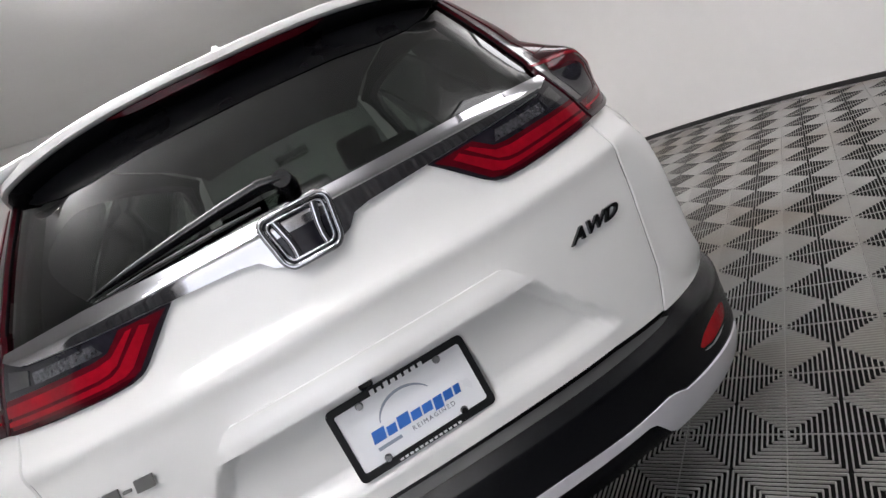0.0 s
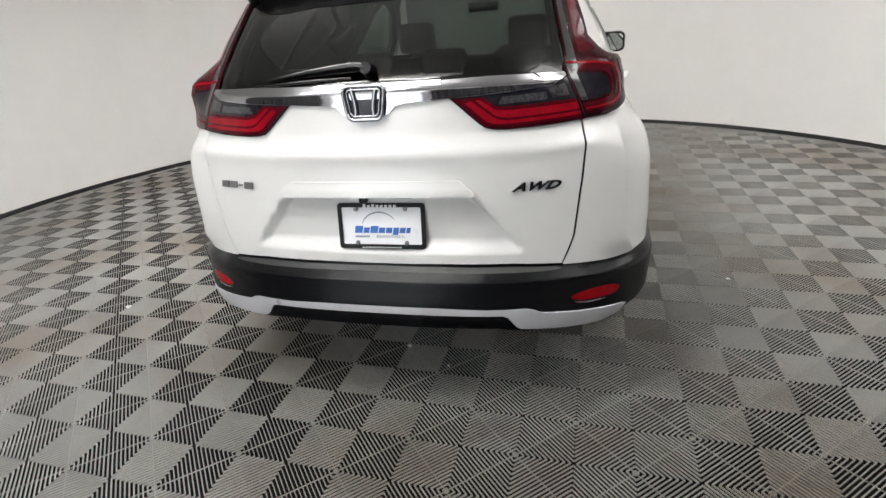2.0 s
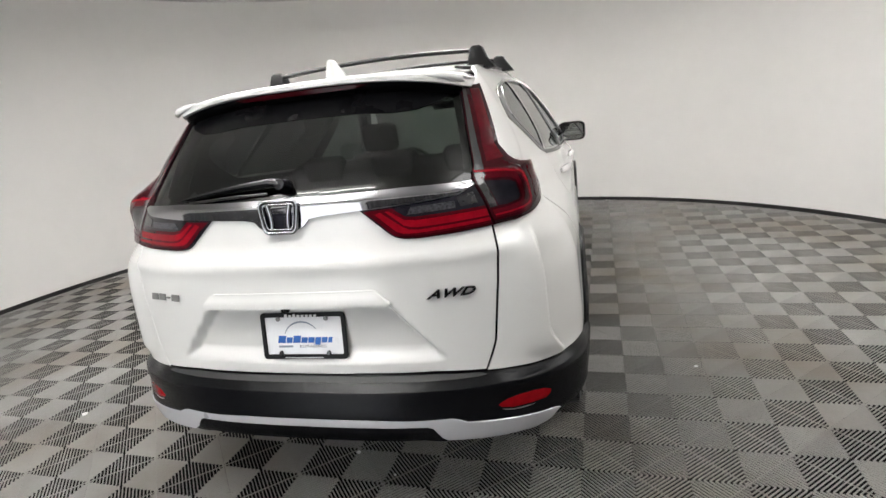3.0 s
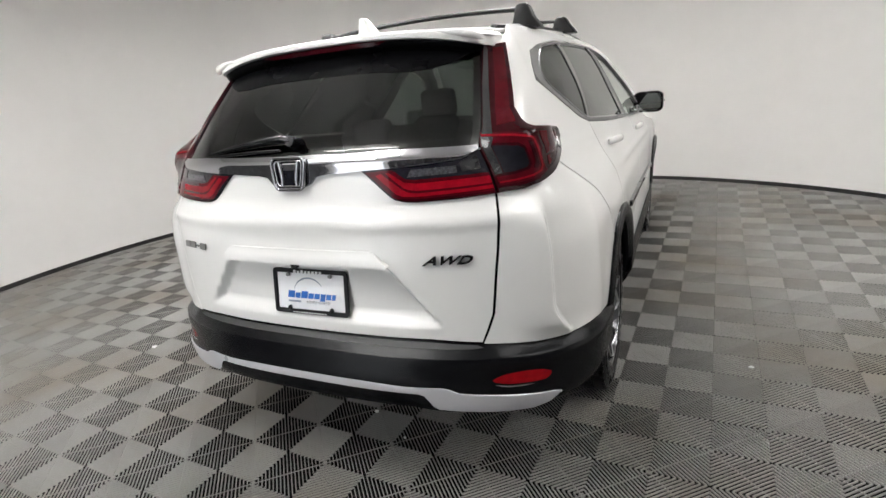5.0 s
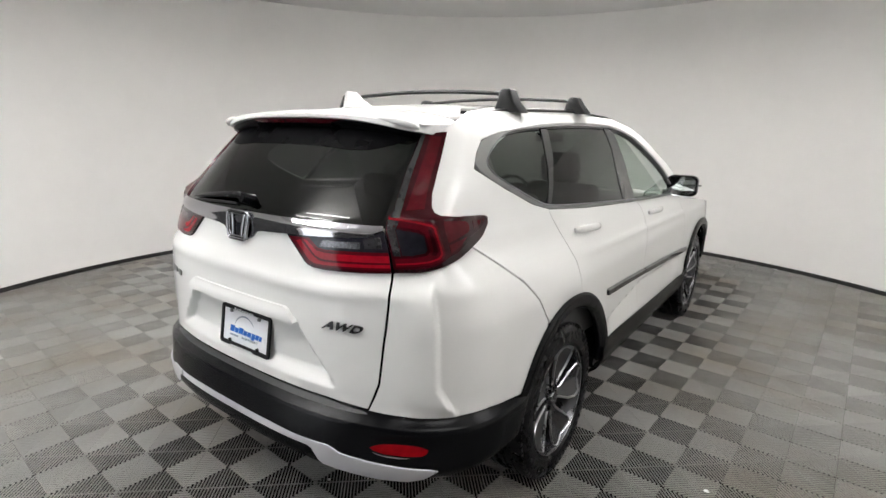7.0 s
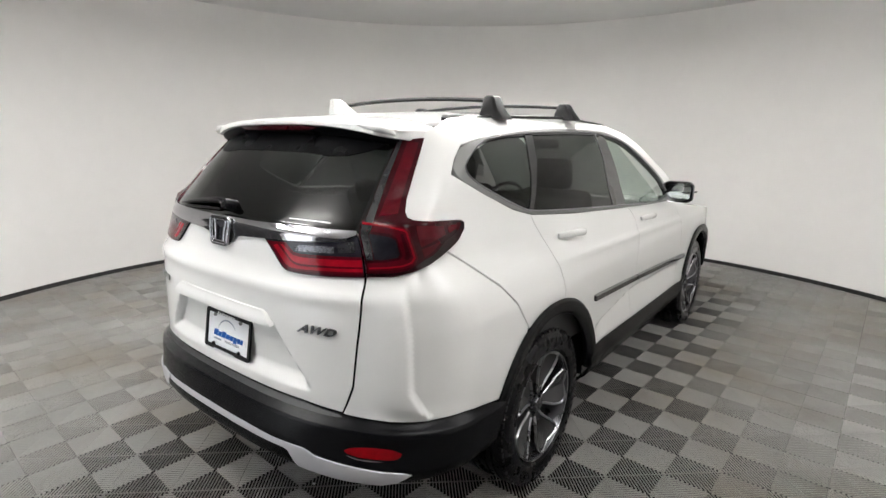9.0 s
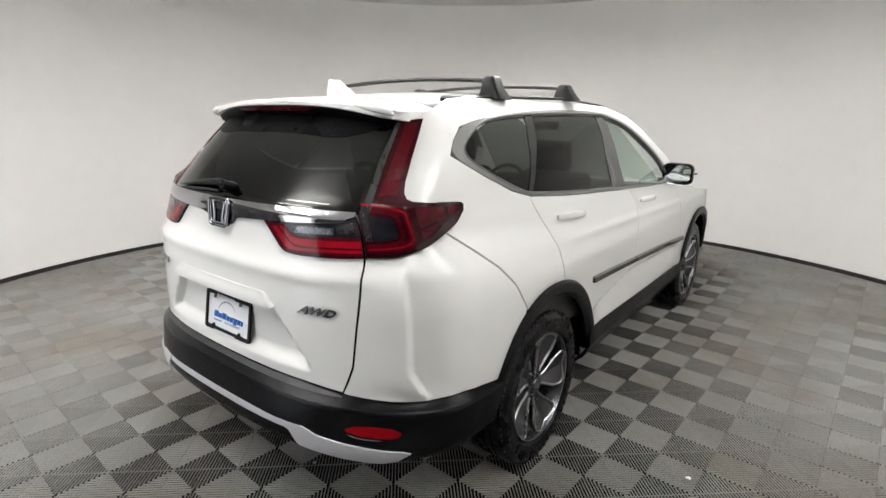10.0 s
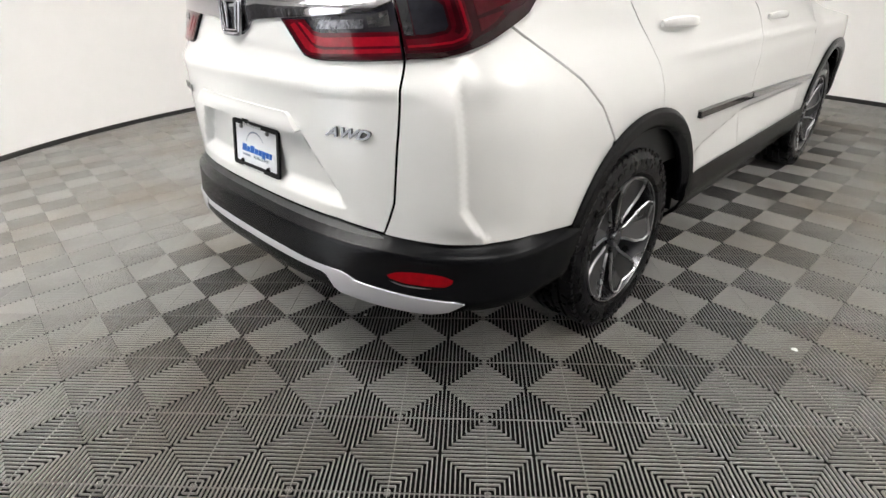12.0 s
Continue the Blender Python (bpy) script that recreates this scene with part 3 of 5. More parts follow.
for side in (1, -1):
    panel("quarter_panel", QUARTER, PAINT, car, gap=0.0014, res=0.028, thick=0.012, side=side)
    door = panel("rear_door", REAR_DOOR, PAINT, car, gap=0.0042, res=0.016, thick=0.02, side=side)
    panel("window_glass", GLASS_R, PRIVACY, door, lift=-0.006, thick=0.0, res=0.06, side=side, label="dark privacy glass")
    door2 = panel("front_door", FRONT_DOOR, PAINT, car, gap=0.0014, res=0.016, thick=0.02, side=side)
    panel("window_glass", GLASS_F, CLEAR, door2, lift=-0.006, thick=0.0, res=0.06, side=side, label="clear green-tinted glass")
    panel("front_fender", FENDER, PAINT, car, gap=0.0022, res=0.035, thick=0.012, side=side)
    panel("quarter_window", GLASS_Q, PRIVACY, car, lift=-0.006, thick=0.0, res=0.06, side=side, label="dark privacy glass")
    panel("window_moulding", chaikin(FRAME, 3), SATIN, car, holes=[OPENING], lift=0.003, thick=0.016, res=0.03, side=side, label="satin grey metal window moulding")
    panel("moulding_bead", shrink(OPENING, -0.0035), CHROME, car, holes=[shrink(OPENING, 0.0015)], lift=0.0055, thick=0.006, res=0.03, side=side, label="thin bright chrome bead")
    panel("cabin_trim", shrink(FRAME, -0.035), TRIM_IN, car, holes=[OPENING], lift=-0.020, thick=0.006, res=0.04, side=side)
    panel("window_pillar", yz((1.228, 1.578), (1.297, 1.579), (1.20, 1.45), (1.012, 1.252), (0.986, 1.255), (1.10, 1.40)), GLOSS, car, lift=-0.002, thick=0.01, res=0.04, side=side)
    panel("window_pillar", yz((2.081, 1.584), (2.203, 1.574), (2.13, 1.40), (2.029, 1.183), (1.843, 1.196), (2.013, 1.454)), PILLAR, car, lift=-0.001, thick=0.01, res=0.04, side=side)

# dark rubber seals in the joints of the flank
JOINTS = [[(0.982, 1.232), (0.985, 1.196), (1.03, 1.118), (1.080, 1.001), (1.088, 0.95), (1.092, 0.860)],
          [(2.04, 1.165), (2.10, 1.13), (2.134, 1.08), (2.138, 0.989), (2.09, 0.863), (2.082, 0.758), (2.075, 0.62), (2.07, 0.50)]]
for side in (1, -1):
    for joint in JOINTS:
        panel("seal", yz(*[(y - 0.008, z) for y, z in joint], *[(y + 0.008, z) for y, z in joint[::-1]]), GAP, car, lift=-0.0045, thick=0.01, res=0.02, side=side)

# dark frame behind the panel gaps
INNER = [(0.0, 0.50)] + [(0.9, 0.50)] + arc_s(REAR_AXLE, 0.45, 12, 165, 14) + yz((1.9, 0.45), (3.1, 0.45)) + arc_s(FRONT_AXLE, 0.45, 15, 168, 14) + \
    yz((4.3, 0.62), (4.4, 0.85), (3.7, 0.98), (3.05, 1.09), (2.94, 1.12), (2.45, 1.14), (1.692, 1.18), (0.985, 1.225), (0.86, 1.255), (0.70, 1.33), (0.57, 1.42), (0.62, 1.48), (0.70, 1.535),
       (1.25, 1.60), (1.8, 1.615), (2.25, 1.606), (2.40, 1.62), (1.6, 1.65), (0.95, 1.64), (0.72, 1.62)) + [(0.80, 1.555), (0.75, 1.54), (0.665, 1.289), (0.640, 1.225), (0.0, 1.225)]
for side in (1, -1):
    panel("body_frame", INNER, GAP, car, lift=lambda s, z: -0.034 - 0.006 * step(0.66, 0.58, np.abs(s)), thick=0.004, res=0.06, side=side)

# rear window
panel("rear_window", mirrored([(0.0, 1.236), (0.3, 1.240), (0.648, 1.243), (0.66, 1.289), (0.70, 1.42), (0.735, 1.535), (0.3, 1.565)]), REAR_GLASS, car, lift=0.002, thick=0.0, res=0.03, label="dark tinted rear window")

# ---- rear bumper ----


def bumper_lift(s, z):
    return 0.042 * np.clip((0.643 - z) / 0.058, 0, 1) - 0.014 - 0.018 * step(0.57, 0.70, np.abs(s)) * step(0.575, 0.61, z) - 0.035 * step(0.46, 0.35, z) - 0.012 * bell(z, 0.515, 0.045) * bell(np.abs(s), 0.66, 0.16)


BUMPER = mirrored([(0.0, 0.428), (0.36, 0.428), (0.44, 0.402), (0.62, 0.396), (0.75, 0.398), (0.95, 0.400)] + arc_s(REAR_AXLE, 0.47, 4, 27, 5) + [(0.932, 0.6185), (0.816, 0.6175), (0.696, 0.6185), (0.548, 0.6305), (0.4, 0.642), (0.2, 0.643)])
bumper = panel("rear_bumper", BUMPER, CLAD, car, lift=bumper_lift, thick=0.01, res=0.012, label="black textured plastic lower bumper")
# the ledge's lit top, painted as a lighter strip on the same black plastic
panel("bumper_step", mirrored([(0.0, 0.620), (0.2, 0.620), (0.45, 0.619), (0.520, 0.619), (0.548, 0.622), (0.530, 0.629), (0.4, 0.6375), (0.2, 0.6385)]), CLAD_LIT, bumper, lift=lambda s, z: bumper_lift(s, z) + 0.0015, thick=0.003, res=0.010, label="black plastic step pad, painted lighter as if lit from above")
STRIP_TOP = [(0.0, 0.506), (0.2, 0.504), (0.328, 0.500), (0.440, 0.501), (0.462, 0.496), (0.486, 0.485), (0.624, 0.470), (0.752, 0.455)]
STRIP_LOW = [(0.775, 0.447), (0.735, 0.424), (0.690, 0.415), (0.572, 0.421), (0.428, 0.430), (0.412, 0.440), (0.388, 0.474), (0.372, 0.480), (0.2, 0.481)]
panel("skid_garnish", mirrored([(0.0, 0.481)] + STRIP_LOW[::-1] + STRIP_TOP[::-1][:-1]), SILVER, bumper, lift=0.030, thick=0.03, res=0.02, label="silver skid plate strip")
for side in (1, -1):
    panel("reflector", [(0.546, 0.541), (0.552, 0.544), (0.60, 0.546), (0.68, 0.544), (0.742, 0.537), (0.752, 0.532), (0.780, 0.505), (0.778, 0.501), (0.70, 0.499), (0.62, 0.503), (0.585, 0.511)], REFLECTOR, bumper, lift=0.019, thick=0.016, res=0.015, side=side, label="red rear reflector")
    panel("reflector_trim", [(0.518, 0.510), (0.545, 0.525), (0.578, 0.506), (0.62, 0.497), (0.70, 0.493), (0.795, 0.499), (0.795, 0.494), (0.70, 0.485), (0.61, 0.488), (0.56, 0.498)], SATIN, bumper, lift=0.019, thick=0.014, res=0.015, side=side)

# ---- garnish over the number plate, chrome bar, emblem ----


def garnish_lift(s, z):
    """Stands proud of the tailgate and bridges the recess below it."""
    ax = np.abs(shell0(s, z)[0])
    inside = step(0.0, 0.035, 0.335 + (0.905 - z) * 0.85 - ax) * step(0.908, 0.890, z)
    return 0.012 + 0.010 * step(0.955, 0.912, z) + 0.034 * inside


panel("plate_garnish", mirrored([(0.0, 0.899), (0.296, 0.899), (0.302, 0.903), (0.268, 0.946), (0.255, 0.951)]), PAINT, tailgate, lift=garnish_lift, thick=0.035, res=0.012)
CHROME_BAR = [(0.0, 1.150), (0.05, 1.152), (0.075, 1.163), (0.095, 1.184), (0.13, 1.191), (0.26, 1.198), (0.42, 1.205), (0.572, 1.214), (0.632, 1.234), (0.634, 1.246), (0.42, 1.252), (0.2, 1.250)]
panel("chrome_bar", mirrored(CHROME_BAR), CHROME, tailgate, lift=lambda s, z: 0.010 + 0.006 * bell(z, 1.222, 0.018), thick=0.012, res=0.012, label="bright chrome bar")


def rounded(w, h, r, n=5, taper=0.0):
    """A rounded oblong about the origin, narrower below by taper."""
    out = []
    for cx, cy, a in ((w - r, h - r, 0), (-w + r, h - r, 90), (-w + r, -h + r, 180), (w - r, -h + r, 270)):
        for k in range(n + 1):
            t = radians(a + 90 * k / n)
            x, y = cx + r * math.cos(t), cy + r * math.sin(t)
            out.append((x * (1 - taper * (h - y) / (2 * h)), y))
    return out


def plaque(name, outline, holes, mat, parent, m, thick, label="", res=0.02):
    """A flat raised shape set by m, facing its -y."""
    R, o = np.array(m.to_3x3()), np.array(m.translation)

    def place(u, v):
        p = np.stack([u, np.zeros_like(u), v], -1) @ R.T + o
        return p, np.broadcast_to(R @ np.array([0.0, -1.0, 0.0]), p.shape).copy()
    return sheet(name, outline, place, mat, parent, holes, thick, res, label)


EMB = pose(0, 0.026, 1.200, -8)
emblem = plaque("emblem", rounded(0.070, 0.052, 0.022, taper=0.22), [], SMOKE, tailgate, EMB @ pose(0, 0.006, 0), 0.02, "chrome-framed dark emblem")
for w, h, r, thick in ((0.072, 0.052, 0.022, 0.0065), (0.059, 0.041, 0.015, 0.0035)):
    loop = [EMB @ Vector((x, 0, z)) for x, z in rounded(w, h, r, taper=0.22)]
    bm = bmesh.new()
    tube(bm, loop + loop[:1], thick, 10, 1.0, up=Vector((0, 1, 0)))
    part("emblem_ring", bm, CHROME, emblem, angle=60)
for sx in (-1, 1):
    bm = bmesh.new()
    tube(bm, [EMB @ Vector((sx * x, 0.003, z)) for x, z in ((0.040, 0.040), (0.036, 0.022), (0.031, 0.0), (0.029, -0.020), (0.030, -0.038))], [0.009, 0.0085, 0.008, 0.008, 0.008], 10, 0.8, up=Vector((0, 1, 0)))
    part("emblem_bar", bm, CHROME, emblem, angle=60)

# ---- number plate ----
PM = pose(0.010, 0.020, 0.785, -9, 0, 1.2)
plate = plaque("number_plate", rounded(0.150, 0.074, 0.008), [], PLATE, tailgate, PM, 0.003, "white dealer plate in a black frame")
plaque("plate_frame", rounded(0.157, 0.081, 0.012), [rounded(0.1435, 0.066, 0.006)], FRAME_BLACK, plate, PM @ pose(0, -0.006, 0), 0.008, "black plastic plate frame")
for bx, bz in ((-0.089, 0.060), (0.089, 0.060), (-0.089, -0.060), (0.089, -0.060)):
    bm = bmesh.new()
    bmesh.ops.create_cone(bm, cap_ends=True, segments=14, radius1=0.0085, radius2=0.0065, depth=0.006, matrix=PM @ pose(bx, -0.008, bz, 90))
    part("bolt", bm, GREY_METAL if bz > 0 else GLOSS, plate)


def lettering(name, text, size, mat, parent, m, depth, lean=0.0, spacing=1.0, bold=0.0, wide=1.0, label=""):
    cu = bpy.data.curves.new(name, "FONT")
    cu.body, cu.size, cu.extrude, cu.space_character, cu.offset = text, size, depth, spacing, bold
    cu.align_x, cu.align_y = "CENTER", "CENTER"
    cu.resolution_u = 3
    tmp = new(name, cu)
    me = bpy.data.meshes.new_from_object(tmp)
    bpy.data.objects.remove(tmp)
    bpy.data.curves.remove(cu)
    me.transform(m @ Matrix(((1, 0, lean, 0), (0, 1, 0, 0), (0, 0, 1, 0), (0, 0, 0, 1))) @ Matrix.Diagonal((wide, 1, 1, 1)) @ pose(0, 0, 0, 90))
    ob = finish(name, me, mat, parent, label)
    return ob


def slanted_bars(name, mat, parent, m, spans, lean=0.2, thick=0.0012, label=""):
    """A row of plain upright bars (x0, x1, z0, z1), joined in one print."""
    verts, faces = [], []
    for x0, x1, z0, z1 in spans:
        k = len(verts)
        for y in (-thick, 0):
            verts += [m @ Vector((x0 + lean * z0, y, z0)), m @ Vector((x1 + lean * z0, y, z0)), m @ Vector((x1 + lean * z1, y, z1)), m @ Vector((x0 + lean * z1, y, z1))]
        faces += [(k, k + 1, k + 2, k + 3), (k + 4, k + 7, k + 6, k + 5)] + [(k + i, k + 4 + i, k + 4 + (i + 1) % 4, k + (i + 1) % 4) for i in range(4)]
    return raw(name, verts, faces, mat, parent, label)


NAME_BAR = [(-0.098, -0.070, -0.011, 0.014), (-0.066, -0.045, -0.011, 0.008), (-0.041, -0.014, -0.011, 0.014), (-0.010, 0.012, -0.011, 0.008),
            (0.016, 0.038, -0.011, 0.008), (0.042, 0.062, -0.018, 0.008), (0.066, 0.086, -0.011, 0.008), (0.090, 0.104, -0.011, 0.008)]
slanted_bars("blue_print", BLUE, plate, PM @ pose(0, -0.0006, -0.014), NAME_BAR)
lettering("lettering", "REIMAGINED", 0.0135, DARKPRINT, plate, PM @ pose(0.030, -0.0008, -0.0385), 0.0003, spacing=1.35)
slanted_bars("grey_print", GREYPRINT, plate, PM @ pose(0, -0.0006, -0.0385), [(-0.098, -0.045, -0.003, 0.004)], 0.0)
for i in range(8):
    slanted_bars("frame_print", WHITEPRINT, plate, PM @ pose(0.002, -0.0145, 0.0725), [(-0.060 + 0.0155 * i, -0.050 + 0.0155 * i, -0.0050, 0.0035 if i not in (0, 2) else 0.0060)], 0.1)
for i in range(13):
    slanted_bars("frame_print", WHITEPRINT, plate, PM @ pose(0, -0.0145, -0.0735), [(-0.070 + 0.0112 * i, -0.0625 + 0.0112 * i, -0.0020, 0.0020)], 0.0)
verts, faces = [], []
for k in range(25):
    a = radians(168 - 140 * k / 24)
    for r, yy in ((0.064, -0.0012), (0.064 - 0.005 * math.sin(math.pi * k / 24) - 0.002, -0.0012)):
        verts.append(PM @ Vector((-0.008 + r * math.cos(a), yy, -0.004 + 0.86 * r * math.sin(a))))
for k in range(24):
    faces.append((2 * k, 2 * k + 2, 2 * k + 3, 2 * k + 1))
raw("arc_print", verts, faces, GREYPRINT, plate)
bm = bmesh.new()
box(bm, -0.062, -0.032, 0.018, 0.05, 0.868, 0.898, 0.006)
part("reversing_camera", bm, GLOSS, tailgate)
bm = bmesh.new()
box(bm, 0.05, 0.13, 0.018, 0.05, 0.884, 0.900, 0.004)
part("plate_lamp", bm, LENS_CLEAR, tailgate)


# ---- badges ----
BADGE = material("dark_chrome", (0.11, 0.11, 0.115), 0.13, metal=1.0, var=0.1)


def on_rear(x, z, lift):
    """The pose of a flat thing laid on the rear at x."""
    s = np.interp(abs(x), np.abs(shell0(ST, np.full_like(ST, z))[0]), ST) * (1 if x >= 0 else -1)
    p, n = skin(np.array([s]), np.array([z]), lift)
    n = n[0]
    return pose(*p[0], -math.degrees(math.asin(n[2])), 0, math.degrees(math.atan2(n[0], -n[1])))


lettering("badge_lettering", "AWD", 0.037, BADGE, tailgate, on_rear(0.542, 0.919, 0.004), 0.0035, lean=0.75, spacing=1.08, bold=0.0012, wide=1.55, label="dark chrome drive badge")
slanted_bars("badge", SATIN, tailgate, on_rear(-0.525, 0.930, 0.003), [(-0.082, -0.048, -0.012, 0.013), (-0.040, -0.006, -0.012, 0.013), (0.002, 0.020, -0.003, 0.003), (0.030, 0.070, -0.012, 0.013)], 0.25, 0.004, "chrome model badge")

# ---- tail lamps ----
LAMP_OUT = [(0.640, 1.108), (0.716, 1.109), (0.768, 1.117), (0.848, 1.137), (0.948, 1.170), (1.012, 1.192), (1.062, 1.224), (1.070, 1.247), (1.054, 1.257), (0.98, 1.267), (0.908, 1.275),
            (0.822, 1.282), (0.800, 1.290), (0.792, 1.305), (0.798, 1.34), (0.830, 1.44), (0.864, 1.545), (0.744, 1.536), (0.70, 1.42), (0.662, 1.289), (0.646, 1.262), (0.640, 1.232), (0.640, 1.166)]
LAMP_IN = [(0.262, 1.198), (0.284, 1.175), (0.336, 1.116), (0.350, 1.105), (0.372, 1.099), (0.412, 1.097), (0.52, 1.100), (0.632, 1.106), (0.634, 1.166), (0.634, 1.232), (0.572, 1.213), (0.42, 1.204)]


LENS_Z, LENS_OUT = [1.11, 1.15, 1.17, 1.22, 1.27, 1.30, 1.34], [0.0, 0.010, 0.018, 0.052, 0.065, 0.035, 0.0]


def lens_panel(name, outline, mat, parent, lift=0.012, side=1, thick=0.003, res=0.015, label=""):
    """A piece of the outer lamp, whose lens stands out squarely round the body's corner."""
    def at(s, z):
        out = np.interp(z, LENS_Z, LENS_OUT) * step(0.66, 0.80, s) * step(1.06, 0.86, s)
        return shell(s, z, lift)[0] + out[..., None] * np.array([0.75, -0.66, 0.0])

    def place(u, v):
        e = 0.003
        n = np.cross(at(u + e, v) - at(u - e, v), at(u, v + e) - at(u, v - e))
        n /= np.linalg.norm(n, axis=-1, keepdims=True) + 1e-12
        return at(u, v) * np.array([side, 1, 1]), n * np.array([side, 1, 1])
    return sheet(name, outline, place, mat, parent, (), thick, res, label)


SM = dict(thick=0.003, res=0.015)
for side in (1, -1):
    lamp = lens_panel("tail_lamp", LAMP_OUT, RED_DARK, car, lift=0.012, thick=0.065, res=0.015, side=side, label="dark red boomerang tail lamp")
    lens_panel("lamp_edge", [(0.640, 1.108), (0.716, 1.109), (0.768, 1.117), (0.848, 1.137), (0.948, 1.170), (1.012, 1.192), (1.062, 1.224), (1.070, 1.247), (1.054, 1.257), (0.98, 1.267),
                        (0.98, 1.261), (1.045, 1.250), (1.052, 1.243), (1.035, 1.228), (0.995, 1.212), (0.940, 1.200), (0.87, 1.165), (0.82, 1.150), (0.768, 1.127), (0.716, 1.119), (0.640, 1.118)],
          RED_DEEP, lamp, lift=0.0135, side=side)
    lens_panel("light_guide", [(0.650, 1.276), (0.74, 1.270), (0.792, 1.262), (0.804, 1.25), (0.806, 1.16), (0.79, 1.142), (0.755, 1.132), (0.700, 1.127), (0.648, 1.125),
                          (0.648, 1.150), (0.70, 1.152), (0.745, 1.160), (0.757, 1.172), (0.757, 1.228), (0.742, 1.240), (0.650, 1.246)], RED_MID, lamp, lift=0.0135, side=side)
    lens_panel("light_guide", [(0.770, 1.242), (0.780, 1.242), (0.784, 1.170), (0.772, 1.158), (0.760, 1.162), (0.768, 1.176)], RED_DARK, lamp, lift=0.0150, side=side)
    lens_panel("light_line", [(0.652, 1.270), (0.74, 1.264), (0.786, 1.256), (0.796, 1.246), (0.798, 1.162), (0.784, 1.147), (0.752, 1.138), (0.700, 1.133), (0.650, 1.131),
                         (0.650, 1.136), (0.700, 1.138), (0.750, 1.143), (0.779, 1.151), (0.791, 1.164), (0.789, 1.244), (0.782, 1.250), (0.738, 1.258), (0.652, 1.264)], RED, lamp, lift=0.0152, side=side)
    lens_panel("indicator_lens", [(0.672, 1.160), (0.70, 1.160), (0.742, 1.168), (0.750, 1.177), (0.750, 1.221), (0.738, 1.231), (0.672, 1.238)], SMOKE, lamp, lift=0.0138, side=side)
    lens_panel("red_lens", [(0.83, 1.196), (0.90, 1.212), (0.955, 1.222), (0.955, 1.252), (0.90, 1.262), (0.83, 1.266)], RED_MID, lamp, lift=0.0136, side=side)
    lens_panel("red_lens", [(0.83, 1.160), (0.88, 1.180), (0.92, 1.204), (0.88, 1.198), (0.83, 1.188)], RED_MID, lamp, lift=0.0136, side=side)
    lens_panel("red_lens", [(0.975, 1.222), (1.02, 1.230), (1.03, 1.244), (0.975, 1.250)], RED_MID, lamp, lift=0.0136, side=side)
    lens_panel("grey_lens", [(0.645, 1.158), (0.668, 1.158), (0.670, 1.236), (0.682, 1.252), (0.690, 1.29), (0.726, 1.42), (0.764, 1.536), (0.746, 1.534), (0.702, 1.42), (0.664, 1.289), (0.650, 1.265), (0.645, 1.235)], LENS_GREY, lamp, lift=0.0138, side=side)
    lens_panel("red_lens", [(0.705, 1.292), (0.766, 1.300), (0.803, 1.42), (0.838, 1.528), (0.785, 1.528), (0.744, 1.40)], RED_MID, lamp, lift=0.0136, side=side)
    inner = panel("tailgate_lamp", LAMP_IN, SMOKE, tailgate, lift=0.010, thick=0.025, res=0.015, side=side, label="smoked tail lamp with red bars")
    panel("red_lens", [(0.272, 1.193), (0.300, 1.168), (0.346, 1.113), (0.368, 1.103), (0.412, 1.100), (0.630, 1.107), (0.632, 1.168), (0.42, 1.164), (0.392, 1.168), (0.362, 1.196)], RED_MID, inner, lift=0.0108, side=side, **SM)
    panel("light_bar", [(0.306, 1.181), (0.356, 1.124), (0.374, 1.115), (0.41, 1.113), (0.630, 1.121), (0.630, 1.131), (0.42, 1.124), (0.394, 1.127), (0.378, 1.136), (0.324, 1.187)], RED, inner, lift=0.0116, side=side, **SM)
    panel("light_bar", [(0.400, 1.134), (0.42, 1.131), (0.630, 1.137), (0.632, 1.158), (0.42, 1.153), (0.388, 1.158), (0.350, 1.188), (0.338, 1.188), (0.382, 1.141)], RED, inner, lift=0.0116, side=side, **SM)
    panel("dark_edge", [(0.356, 1.108), (0.375, 1.1005), (0.412, 1.0985), (0.52, 1.1015), (0.631, 1.1075), (0.631, 1.114), (0.41, 1.106), (0.372, 1.109)], RED_DARK, inner, lift=0.0118, side=side, **SM)
    panel("reverse_lens", [(0.400, 1.172), (0.545, 1.175), (0.550, 1.196), (0.418, 1.194)], LENS_CLEAR, inner, lift=0.0116, side=side, **SM)
    panel("clear_lens", [(0.560, 1.177), (0.615, 1.180), (0.618, 1.215), (0.572, 1.206), (0.560, 1.203)], LENS_GREY, inner, lift=0.0116, side=side, **SM)

# ---- spoiler, black band over the rear window, wiper ----


def spoiler_y(x):
    return 0.285 + 0.075 * (np.abs(x) / 0.56) ** 3 + 0.10 * np.maximum((np.abs(x) - 0.52) / 0.08, 0) ** 2


def spoiler_top(x):
    return 1.621 - 0.042 * (np.abs(x) / 0.565) ** 3


def spoiler_low(x):
    return 1.598 - 0.050 * (np.abs(x) / 0.565) ** 3


ROOF_Y = [0.28, 0.45, 0.60, 0.76, 1.10, 1.80, 2.40, 2.66]
ROOF_Z = [1.626, 1.636, 1.646, 1.660, 1.684, 1.700, 1.676, 1.640]
RY = np.linspace(0.2, 2.8, 261)
RZ = np.convolve(np.pad(np.interp(RY, ROOF_Y, ROOF_Z), 12, mode="edge"), np.ones(25) / 25, "valid")


def roof_z(x, y):
    return np.interp(y, RY, RZ) - 0.040 * (np.abs(x) / 0.55) ** 2.6


